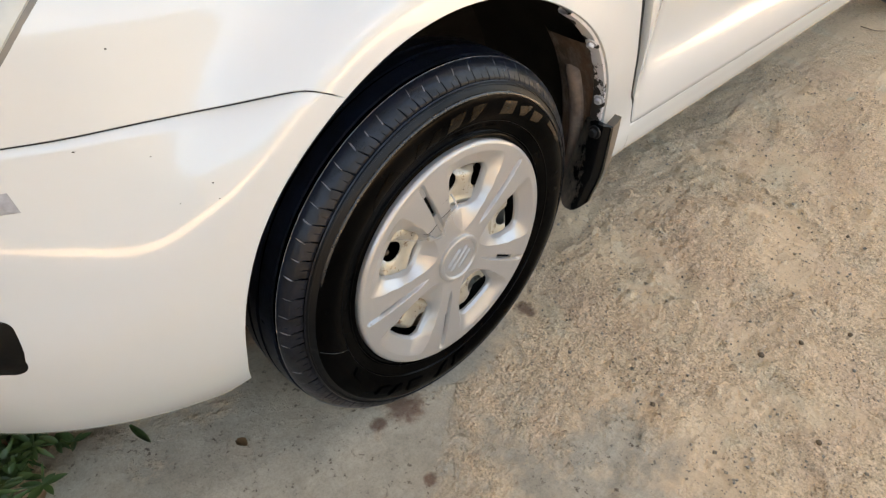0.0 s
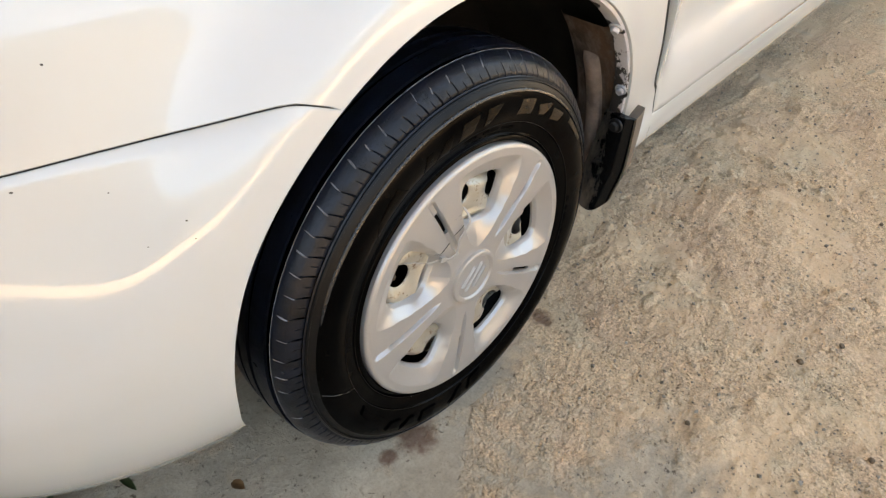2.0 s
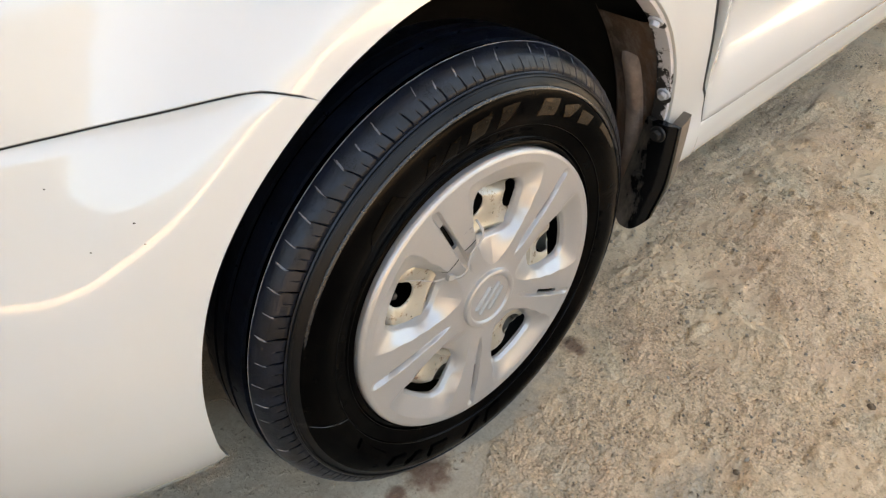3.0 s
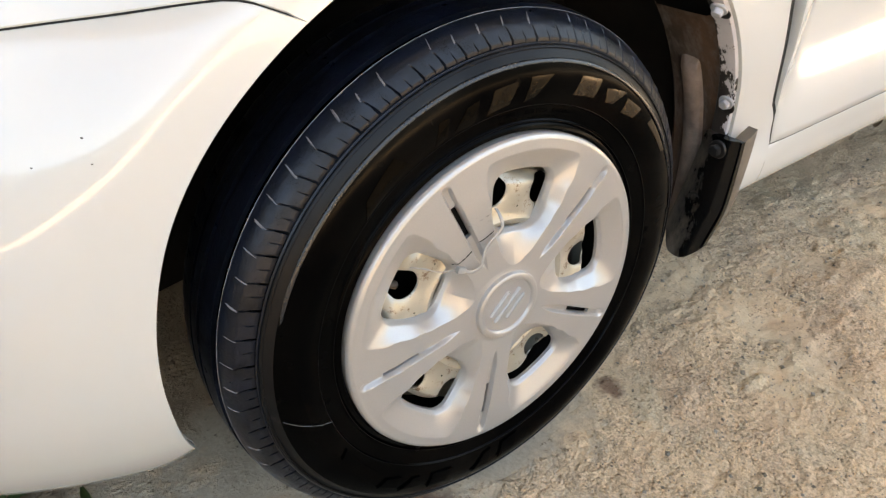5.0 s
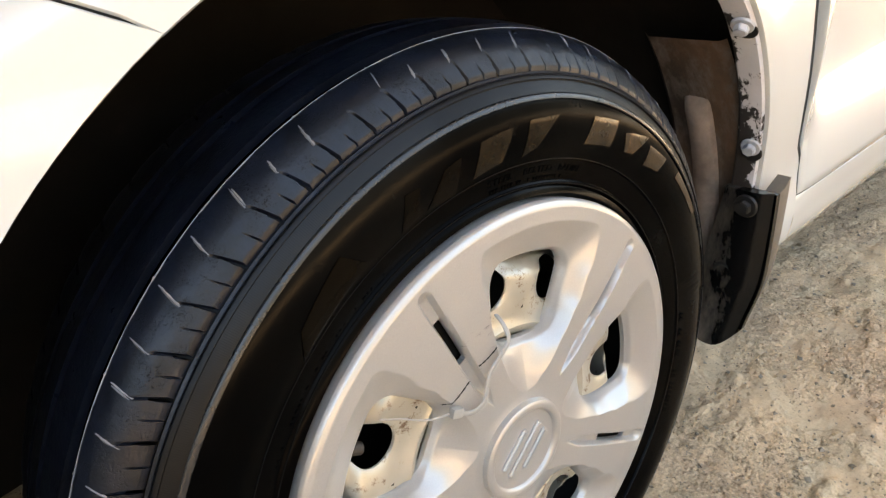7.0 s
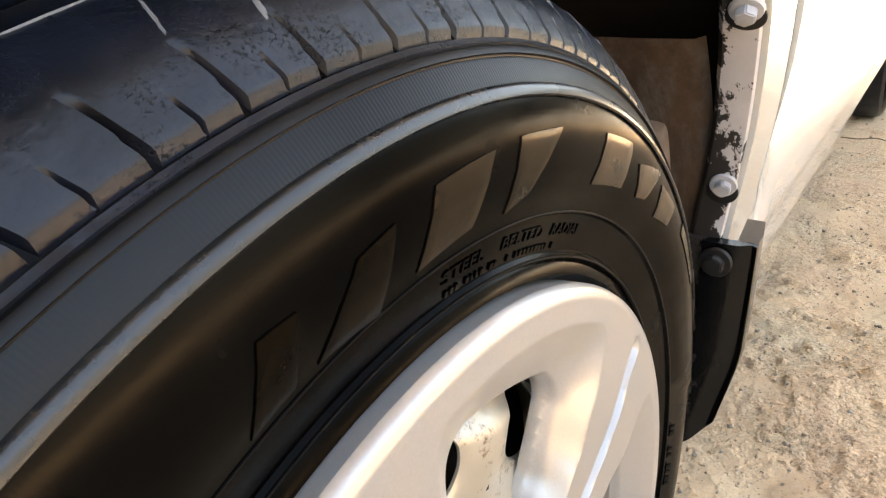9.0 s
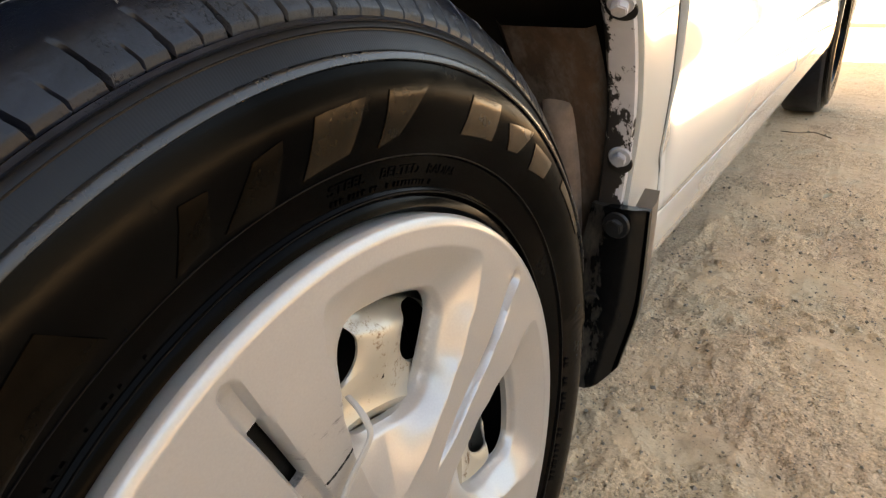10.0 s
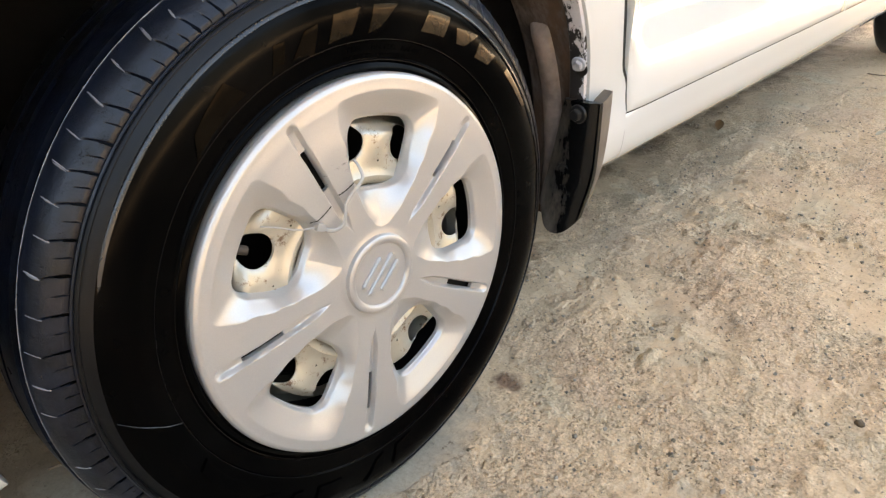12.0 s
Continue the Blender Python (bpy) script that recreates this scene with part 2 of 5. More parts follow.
    base = m.mix(m.ramp(grit, (0.62, 0.0), (0.7, 0.7)), base, (0.36, 0.31, 0.245))
    m.set(Base_Color=base, Roughness=0.88, Specular_IOR_Level=0.25)
    rough = m.math("MULTIPLY", coarse, m.math("SUBTRACT", 1.0, m.math("MULTIPLY", bare, 0.75)))
    m.bump(m.math("MULTIPLY", m.noise(22.0, 4, 0.55, warp=0.6), rough), 0.006, 0.6)
    m.bump(m.math("MULTIPLY", m.noise(60.0, 6, 0.68), rough), 0.006, 0.7)
    # crusts and crumbs of dried mud
    crust = m.math("MULTIPLY", m.ramp(m.noise(24.0, 5, 0.6, warp=0.9), (0.47, 0.0), (0.60, 1.0)), m.ramp(m.noise(2.4, 3, 0.5), (0.44, 0.1), (0.60, 1.0)))
    m.bump(m.math("MULTIPLY", crust, rough), 0.006, 0.55)
    crumbs = m.ramp(m.noise(95.0, 4, 0.6), (0.57, 0.0), (0.66, 1.0))
    m.bump(m.math("MULTIPLY", crumbs, rough), 0.0030, 0.9)
    pebbles = m.math("MULTIPLY", m.ramp(m.cells(150.0), (0.0, 1.0), (0.5, 0.0)), m.ramp(m.noise(31.0, 3), (0.42, 0.0), (0.6, 1.0)))
    m.bump(m.math("MULTIPLY", pebbles, rough), 0.0028, 0.8)
    m.bump(m.math("MULTIPLY", m.noise(330.0, 2, 0.5), rough), 0.0012, 0.7)
    return m.mat


def leaf_mat(name, a, b):
    m = Nodes(name)
    info = m.add("ShaderNodeNewGeometry").outputs["Random Per Island"]
    m.set(Base_Color=m.mix(m.math("MULTIPLY", m.math("ADD", info, m.noise(30.0, 4)), 0.5), a, b), Roughness=0.5)
    m.bump(m.noise(90.0, 4), 0.001, 0.4)
    return m.mat


PAINT = car_paint()
SIDEWALL, TREAD = rubber_sidewall(), rubber_tread()
# one worn gold in three tones; the front marks' weaker reflection is in the colour
MARK = gold_mark("gold_rubber", (0.032, 0.022, 0.013), (0.008, 0.006, 0.004), 1.45)
DIM_MARK = gold_mark("dim_gold_rubber", (0.012, 0.0085, 0.005), (0.004, 0.003, 0.002), 1.24)
FAINT_MARK = gold_mark("faint_gold_rubber", (0.004, 0.003, 0.002), (0.002, 0.0015, 0.001), 1.12)
SILVER, STEEL = silver_plastic(), cream_steel()
CHIPPED, RUSTY, GROUND = chipped_paint(), rusty_panel(), sandy_ground()
BLACK = plain("black_plastic", (0.003, 0.003, 0.003), 0.4, grain=120.0, ior=1.25)
LINER = plain("wheel_liner", (0.011, 0.0078, 0.0055), 0.75, grain=60.0, spec=0.2)
FLAP = muddy_rubber()
FLAP_SIDE = plain("dusty_rubber", (0.135, 0.108, 0.082), 0.7, grain=90.0)
BOLT = plain("painted_bolt", (0.56, 0.56, 0.58), 0.35, 0.0, grain=160.0)
DARK_BOLT = plain("black_bolt", (0.02, 0.019, 0.018), 0.4, 0.3)
TIE = plain("white_tie", (0.31, 0.30, 0.28), 0.45, grain=90.0, vary=0.15)
VALVE = plain("valve_rubber", (0.05, 0.035, 0.024), 0.6, grain=200.0)
RIB = plain("rib_rubber", (0.020, 0.021, 0.023), 0.2, grain=50.0, depth=0.0004, vary=0.8, ior=1.5)
MOULDED = plain("moulded_rubber", (0.004, 0.004, 0.0045), 0.3, grain=50.0, depth=0.0004, vary=0.8, ior=1.25)
DUSTY = plain("pinkish_dirt", (0.31, 0.232, 0.186), 0.8, grain=150.0, depth=0.002, vary=0.6)
BURR_AND_GLINT = plain("worn_rubber", (0.19, 0.19, 0.20), 0.5, grain=150.0, vary=0.6)
GAP = plain("gap_black", (0.006, 0.006, 0.006), 0.9)
WALL = plain("lime_plaster", (0.62, 0.58, 0.50), 0.9, grain=30.0, depth=0.004, vary=0.2)
WEATHERED = plain("weathered_plaster", (0.115, 0.125, 0.125), 0.9, grain=20.0, depth=0.004, vary=0.4)
SHEET = plain("grey_sheet", (0.30, 0.30, 0.29), 0.6, grain=12.0, vary=0.3)
STONE = leaf_mat("pebble", (0.06, 0.044, 0.03), (0.36, 0.29, 0.21))
EARTH = plain("dark_earth", (0.19, 0.125, 0.075), 0.9, grain=300.0, depth=0.002, vary=0.6)
GREEN = leaf_mat("green_leaf", (0.016, 0.042, 0.009), (0.075, 0.115, 0.026))
DRY = leaf_mat("dry_leaf", (0.24, 0.12, 0.045), (0.13, 0.075, 0.035))
SMOKE = plain("lamp_bezel", (0.16, 0.16, 0.15), 0.25, grain=90.0, vary=0.3)


# ---- mesh helpers ----
def part(name, mesh, material, parent=None, label="", sharp=35.0):
    """Link vertices and faces, or a bmesh, as one mesh object under parent."""
    data = bpy.data.meshes.new(name)
    if isinstance(mesh, tuple):
        data.from_pydata([tuple(v) for v in mesh[0]], [], mesh[1])
    else:
        bmesh.ops.recalc_face_normals(mesh, faces=mesh.faces)
        mesh.to_mesh(data)
        mesh.free()
    data.materials.append(material)
    data.polygons.foreach_set("use_smooth", [True] * len(data.polygons))
    data.set_sharp_from_angle(angle=radians(sharp))
    ob = new(name, data)
    ob.parent = parent
    if label:
        ob["label"] = label
    return ob


def thing(name, label, category, at=(0, 0, 0), group="", kind=""):
    ob = new(name)
    ob.location = at
    ob.empty_display_size = 0.1
    return tagged(ob, label, category, group, kind)


def box_bm(size, at=(0, 0, 0), bevel=0.003, segments=2, bm=None, m=None):
    bm = bm or bmesh.new()
    place = (m or Matrix.Translation(at)) @ Matrix.Diagonal((*size, 1))
    made = bmesh.ops.create_cube(bm, size=1, matrix=place)
    if bevel:
        edges = list({e for v in made["verts"] for e in v.link_edges})
        bmesh.ops.bevel(bm, geom=edges, offset=bevel, segments=segments, affect="EDGES", profile=0.7)
    return bm


def revolve(profile, steps, a0=0.0, a1=360.0, centre=(0, 0, 0), wobble=None):
    """Faces of a profile of (radius, y) turned about the y axis, angles from +x towards +z."""
    closed = abs(a1 - a0) >= 359.9
    count = steps if closed else steps + 1
    verts, faces, n = [], [], len(profile)
    for i in range(count):
        a = radians(a0 + (a1 - a0) * i / steps)
        for k, (r, y) in enumerate(profile):
            if wobble:
                r, y = wobble(r, y, a)
            verts.append((centre[0] + r * math.cos(a), centre[1] + y, centre[2] + r * math.sin(a)))
    for i in range(steps):
        j = (i + 1) % count
        for k in range(n - 1):
            faces.append((i * n + k, j * n + k, j * n + k + 1, i * n + k + 1))
    return verts, faces


def joined(*meshes):
    verts, faces = [], []
    for v, f in meshes:
        base = len(verts)
        verts += v
        faces += [tuple(base + k for k in face) for face in f]
    return verts, faces


def tube(points, radius, sides=8, flat=1.0):
    """A rounded strap along points; flat squeezes it along y."""
    verts, faces = [], []
    pts = [Vector(p) for p in points]
    for i, p in enumerate(pts):
        way = (pts[min(i + 1, len(pts) - 1)] - pts[max(i - 1, 0)]).normalized()
        side = way.cross(Vector((0, 1, 0)))
        side = side.normalized() if side.length > 1e-4 else Vector((1, 0, 0))
        up = side.cross(way).normalized()
        for k in range(sides):
            a = 2 * math.pi * k / sides
            verts.append(tuple(p + side * (radius * math.cos(a)) + up * (radius * flat * math.sin(a))))
    for i in range(len(pts) - 1):
        for k in range(sides):
            j = (k + 1) % sides
            faces.append((i * sides + k, i * sides + j, (i + 1) * sides + j, (i + 1) * sides + k))
    faces.append(tuple(range(sides)))
    faces.append(tuple((len(pts) - 1) * sides + k for k in reversed(range(sides))))
    return verts, faces


def smooth_path(points, steps=8):
    """Catmull-Rom through points."""
    pts = [Vector(p) for p in points]
    pts = [pts[0] * 2 - pts[1]] + pts + [pts[-1] * 2 - pts[-2]]
    out = []
    for a, b, c, d in zip(pts, pts[1:], pts[2:], pts[3:]):
        for i in range(steps):
            t = i / steps
            out.append(0.5 * ((2 * b) + (c - a) * t + (2 * a - 5 * b + 4 * c - d) * t * t + (3 * b - a - 3 * c + d) * t**3))
    return out + [pts[-2]]


def ease(t):
    t = min(max(t, 0.0), 1.0)
    return t * t * (3 - 2 * t)


def curve_at(v, knots):
    """A smooth run through (place, value) knots."""
    if v <= knots[0][0]:
        return knots[0][1]
    for (a, b), (c, d) in zip(knots, knots[1:]):
        if v <= c:
            return b + (d - b) * ease((v - a) / (c - a))
    return knots[-1][1]


def glide(v, knots):
    """A curve through (place, value) knots without flat steps at them."""
    if v <= knots[0][0]:
        return knots[0][1]
    if v >= knots[-1][0]:
        return knots[-1][1]
    k = max(i for i in range(len(knots) - 1) if knots[i][0] <= v)
    (x0, y0), (x1, y1) = knots[k], knots[k + 1]
    h = x1 - x0
    (xa, ya), (xb, yb) = knots[max(k - 1, 0)], knots[min(k + 2, len(knots) - 1)]
    m0, m1 = (y1 - ya) / (x1 - xa) * h, (yb - y0) / (xb - x0) * h
    t = (v - x0) / h
    return y0 * (2 * t**3 - 3 * t * t + 1) + m0 * (t**3 - 2 * t * t + t) + y1 * (3 * t * t - 2 * t**3) + m1 * (t**3 - t * t)


# ---- the ground and the added shelter ----
def build_ground():
    nx, ny = 720, 540
    verts = []

    def spread(u, near, reach):
        return near * u + reach * u**9

    for j in range(ny):
        for i in range(nx):
            u, v = 2 * i / (nx - 1) - 1, 2 * j / (ny - 1) - 1
            x, y = 0.55 + spread(u, 1.5, 900.0), -0.15 + spread(v, 1.0, 900.0)
            p = Vector((x, y, 0))
            near = math.exp(-((x - 0.6) ** 2 + y * y) / 9)
            bare = math.exp(-((((x + 0.33) * 1.6) ** 2 + ((y - 0.10) * 2.5) ** 2) ** 2))
            rough = 0.15 + 0.85 * (1 - bare)
            z = 0.009 * noise.noise(p * 5) + 0.0075 * rough * noise.noise(p * 13) + 0.0028 * rough * noise.noise(p * 37) + 0.0020 * rough * noise.noise(p * 97)
            clods = max(0.0, noise.noise(p * 30 + Vector((7, 3, 1))) - 0.38) * 0.020 * rough
            ridge = min(math.hypot(x - 0.842 - 0.03 * math.sin((y + 0.03) * 18), 0 if -0.19 < y < 0.0 else 1), math.hypot(x - 0.93 - 0.25 * (y + 0.1), 0 if -0.22 < y < -0.06 else 1))
            z += 0.007 * math.exp(-((ridge / 0.009) ** 2)) * (0.6 + noise.noise(p * 60))
            under = math.exp(-((x / 0.16) ** 2) - ((y - 0.08) / 0.13) ** 2)
            verts.append((x, y, (z + clods) * near * (1 - under) - 0.004 * (1 - under)))
    faces = [(j * nx + i, j * nx + i + 1, (j + 1) * nx + i + 1, (j + 1) * nx + i) for j in range(ny - 1) for i in range(nx - 1)]
    ob = part("ground", (verts, faces), GROUND, sharp=180)
    return tagged(ob, "sandy dirt over worn cement ground with damp stains", "ground", kind="structure")


def slab(name, label, size, at, material):
    ob = part(name, box_bm(size, at, 0.01), material)
    return tagged(ob, label, name.split("_")[0], kind="structure")


build_ground()
# unseen walls, added to block low sky and darken what the paint reflects
slab("wall_north", "unseen plain lime-plastered wall added beyond the car to block light", (14.0, 0.25, 3.2), (-2.7, 4.2, 1.6), WALL)
slab("wall_south", "unseen weathered dark wall added across the yard for reflections", (40.0, 0.25, 4.4), (2.0, -12.0, 2.2), WEATHERED)
slab("wall_east", "unseen weathered dark wall added behind the car to block low sky", (0.25, 18.0, 3.6), (21.0, -3.0, 1.8), WEATHERED)
slab("wall_west", "unseen weathered dark wall added before the car to block low sky", (0.25, 16.0, 3.2), (-10.4, -3.85, 1.6), WEATHERED)
# an unseen open-sided shelter, added to shade the car, on the wall and two posts
slab("ceiling", "unseen grey sheet roof added to shade the car", (13.6, 5.7, 0.05), (-2.4, 1.45, 3.225), SHEET)
for x in (-8.9, 4.2):
    slab("post", "unseen slim grey steel post of the added shelter", (0.07, 0.07, 3.2), (x, -1.3, 1.6), SHEET)
yard = part("pavement", box_bm((44.0, 16.0, 0.06), (27.1, -1.2, -0.005), 0.01), plain("pale_cement", (0.50, 0.47, 0.42), 0.8, grain=14.0, vary=0.12))
tagged(yard, "pale bare cement yard behind the car", "pavement", kind="structure")

# ---- the car ----
car = thing("car", "white hatchback parked on sandy ground, silver wheel covers", "car")
HUB = (0.0, 0.0, 0.28)

FRONT = [(0.15, 0.10), (0.2, 0.062), (0.25, 0.036), (0.32, 0.014), (0.42, 0.0), (0.56, -0.004), (0.66, 0.006), (0.76, 0.035), (0.85, 0.09), (0.92, 0.2), (0.95, 0.32)]
# the front skin behind the flared edge of the wheel opening: its lean over the height, its depth along the car, and how it parts from the flare
LEAN_BACK = [(0.36, -0.0240), (0.40, -0.0185), (0.43, -0.0165), (0.47, -0.0092), (0.50, 0.0), (0.55, 0.0190), (0.60, 0.0355), (0.65, 0.0490), (0.70, 0.0640), (0.80, 0.1080), (0.92, 0.22), (0.95, 0.33)]
SET_BACK = [(-0.78, 0.036), (-0.60, 0.036), (-0.50, 0.030), (-0.45, 0.024), (-0.39, 0.014), (-0.34, 0.006), (-0.30, 0.001), (-0.20, -0.005), (0.0, -0.006)]
FLARE = [(0.028, 0.0), (0.034, 0.012), (0.044, 0.17), (0.06, 0.46), (0.08, 0.76), (0.10, 0.93), (0.125, 1.0)]
SIDE = [(0.16, 0.14), (0.21, 0.075), (0.243, 0.030), (0.28, 0.018), (0.32, 0.020), (0.36, 0.016), (0.45, 0.002), (0.56, -0.004), (0.66, -0.002), (0.76, 0.012), (0.85, 0.04), (0.92, 0.09), (0.95, 0.12)]


DOOR = [(0.16, 0.14), (0.21, 0.075), (0.243, 0.030), (0.285, 0.018), (0.345, 0.015), (0.385, 0.020), (0.43, 0.031), (0.50, 0.026), (0.60, 0.010), (0.70, 0.004), (0.76, 0.012), (0.85, 0.04), (0.92, 0.09), (0.95, 0.12)]


def body_y(x, z):
    """How deep the car's skin lies at a place of its side view."""
    plan = 0.0
    if x < -0.1:
        u = min((-0.1 - x) / 0.68, 0.9999)
        plan = 0.84 * (1 - (1 - u**2.5) ** 0.4)
    w = ease((x + 0.1) / 0.5)
    side = glide(z, SIDE)
    k = ease((x - 0.42) / 0.08)
    if k > 0:
        side += k * (glide(z, DOOR) - side)
    front = plan + (1 - w) * glide(z, FRONT) + w * side
    off = math.hypot(x - 0.012, z - 0.283) - 0.355
    if x > 0.02:
        turn = math.degrees(math.atan2(z - 0.283, x - 0.012))
        return front - 0.008 * math.exp(-((max(off, 0.0) / 0.035) ** 2) - ((turn - 50) / 16) ** 2)
    if z < 0.36:
        return front
    main = plan + glide(x, SET_BACK) + glide(z, LEAN_BACK)
    return front + (main - front) * glide(off, FLARE) * ease((z - 0.36) / 0.10) * ease((0.02 - x) / 0.2)


def panel(name, low, high, ns, nt, material, parent, label="", lift=0.0, lip=0.014):
    """A skin between two lines of the side view, low(s) and high(s), with turned-in edges all round."""
    grid = []
    for i in range(ns + 1):
        a, b = low(i / ns), high(i / ns)
        grid.append([(a[0] + (b[0] - a[0]) * j / nt, a[1] + (b[1] - a[1]) * j / nt) for j in range(nt + 1)])

    def out(p, q):
        d = Vector((p[0] - q[0], p[1] - q[1]))
        return d.normalized() if d.length > 1e-9 else Vector((0, 0))

    verts, index = [], {}

    def put(key, x, z, dy):
        index[key] = len(verts)
        verts.append((x, body_y(x, z) + lift + dy, z))

    for i in range(ns + 1):
        for j in range(nt + 1):
            x, z = grid[i][j]
            put((i, j, 0), x, z, 0.0)
            edge = Vector((0, 0))
            if i in (0, ns):
                edge += out(grid[i][j], grid[1 if i == 0 else ns - 1][j])
            if j in (0, nt):
                edge += out(grid[i][j], grid[i][1 if j == 0 else nt - 1])
            if i in (0, ns) or j in (0, nt):
                edge *= 0.0012
                put((i, j, 1), x + edge.x, z + edge.y, 0.0014)
                put((i, j, 2), x + edge.x, z + edge.y, lip)
    faces = [(index[i, j, 0], index[i + 1, j, 0], index[i + 1, j + 1, 0], index[i, j + 1, 0]) for i in range(ns) for j in range(nt)]
    rim = [(i, 0) for i in range(ns)] + [(ns, j) for j in range(nt)] + [(i, nt) for i in range(ns, 0, -1)] + [(0, j) for j in range(nt, 0, -1)]
    for a, b in zip(rim, rim[1:] + rim[:1]):
        for k in (0, 1):
            faces.append((index[(*a, k)], index[(*a, k + 1)], index[(*b, k + 1)], index[(*b, k)]))
    return part(name, (verts, faces), material, parent, label, sharp=50)


ARCH = (0.012, 0.283, 0.355)


def arch_r(deg):
    """The wheel opening is not quite round: it draws in low down at the front."""
    some = [np.interp(deg + k, (0, 100, 119, 134, 140, 146, 150, 154, 158, 165, 172, 180), (0.355, 0.3560, 0.3570, 0.3560, 0.3545, 0.3520, 0.3492, 0.3462, 0.3432, 0.3385, 0.3345, 0.331)) for k in (-4, -2, 0, 2, 4)]
    return float(sum(some) / 5)


def arch_point(a):
    r = arch_r(math.degrees(a))
    return ARCH[0] + r * math.cos(a), ARCH[1] + r * math.sin(a)


ARCH_FRONT = [arch_point(radians(180 - 0.5 * k)) for k in range(160)]


def arch_x(z, side):
    """Where the wheel opening's edge runs at a height, before (-1) or behind (1) the wheel."""
    if side > 0:
        return ARCH[0] + (math.sqrt(max(ARCH[2] ** 2 - (z - ARCH[1]) ** 2, 0)) if z > ARCH[1] else ARCH[2] + 0.004 * ((ARCH[1] - z) / 0.07) ** 2)
    if z < ARCH_FRONT[0][1]:
        return ARCH_FRONT[0][0] + 0.008 * ((ARCH[1] - z) / 0.066) ** 2
    return float(np.interp(z, [p[1] for p in ARCH_FRONT], [p[0] for p in ARCH_FRONT]))


def seam_z(x):
    return glide(x, [(-0.8, 0.572), (-0.4483, 0.5988), (-0.4082, 0.6013), (-0.3654, 0.6046), (-0.3205, 0.6070), (-0.274, 0.6092), (-0.2411, 0.6116), (-0.2266, 0.6124), (-0.2119, 0.6126), (-0.2, 0.6102), (-0.1847, 0.6029), (-0.1656, 0.5934)])


def bottom_z(x):
    return glide(x, [(-0.8, 0.24), (-0.5, 0.205), (-0.36, 0.188), (-0.343, 0.19), (-0.313, 0.217)])


def build_bumper():
    # rows from bottom to seam; each row runs from the nose to the wheel opening
    def row_end(t):
        z = 0.217 + t * (seam_z(-0.167) - 0.0019 - 0.217)
        return arch_x(z, -1), z

    def row_start(t):
        return -0.775, bottom_z(-0.775) + t * (seam_z(-0.775) - bottom_z(-0.775))

    ns, nt = 46, 76
    pts = []
    for i in range(ns + 1):
        t = i / ns
        e, s0 = row_end(t), row_start(t)
        line = []

        def free_z(x):
            return bottom_z(min(x, -0.313)) * (1 - t) + (seam_z(min(x, -0.167)) - 0.0019) * t

        for j in range(nt + 1):
            u = j / nt
            x = s0[0] + (e[0] - s0[0]) * u
            line.append((x, free_z(x) + ease((u - 0.55) / 0.45) * (e[1] - free_z(e[0]))))
        pts.append(line)

    return pts, ns, nt


def grid_panel(name, pts, material, parent, label="", lift=0.0, lip=0.014):
    """Like panel(), from a free grid of places in the side view."""
    ns, nt = len(pts) - 1, len(pts[0]) - 1
    verts, index = [], {}

    def out(p, q):
        d = Vector((p[0] - q[0], p[1] - q[1]))
        return d.normalized() if d.length > 1e-9 else Vector((0, 0))

    for i in range(ns + 1):
        for j in range(nt + 1):
            x, z = pts[i][j]
            index[i, j, 0] = len(verts)
            verts.append((x, body_y(x, z) + lift, z))
            if i in (0, ns) or j in (0, nt):
                edge = Vector((0, 0))
                if i in (0, ns):
                    edge += out(pts[i][j], pts[1 if i == 0 else ns - 1][j])
                if j in (0, nt):
                    edge += out(pts[i][j], pts[i][1 if j == 0 else nt - 1])
                edge *= 0.0008
                for k, dy in ((1, 0.0010), (2, lip)):
                    index[i, j, k] = len(verts)
                    verts.append((x + edge.x, body_y(x, z) + lift + dy, z + edge.y))
    faces = [(index[i, j, 0], index[i + 1, j, 0], index[i + 1, j + 1, 0], index[i, j + 1, 0]) for i in range(ns) for j in range(nt)]
    rim = [(i, 0) for i in range(ns)] + [(ns, j) for j in range(nt)] + [(i, nt) for i in range(ns, 0, -1)] + [(0, j) for j in range(nt, 0, -1)]
    for a, b in zip(rim, rim[1:] + rim[:1]):
        for k in (0, 1):
            faces.append((index[(*a, k)], index[(*a, k + 1)], index[(*b, k + 1)], index[(*b, k)]))
    return part(name, (verts, faces), material, parent, label, sharp=50)


bumper_pts, _, _ = build_bumper()
bumper = grid_panel("front_bumper", bumper_pts, PAINT, car, "glossy white front bumper side with faint dust")


def door_gap_x(z):
    return glide(z, [(0.312, 0.455), (0.340, 0.4485), (0.355, 0.4455), (0.373, 0.4315), (0.40, 0.4205), (0.427, 0.4110), (0.46, 0.4020), (0.52, 0.3860), (0.60, 0.3700), (0.95, 0.3300)])


def fender_low(s):
    if s < 0.3:
        x = -0.775 + s / 0.3 * (-0.165 + 0.775)
        return x, seam_z(x) + 0.0012
    a0 = math.acos((-0.165 - ARCH[0]) / ARCH[2])
    k = (s - 0.3) / 0.7
    z_end = 0.245
    if k < 0.86:
        a = a0 + (0.0 - a0) * k / 0.86
        return arch_point(a)
    z = ARCH[1] + (z_end - ARCH[1]) * (k - 0.86) / 0.14
    return arch_x(z, 1), z


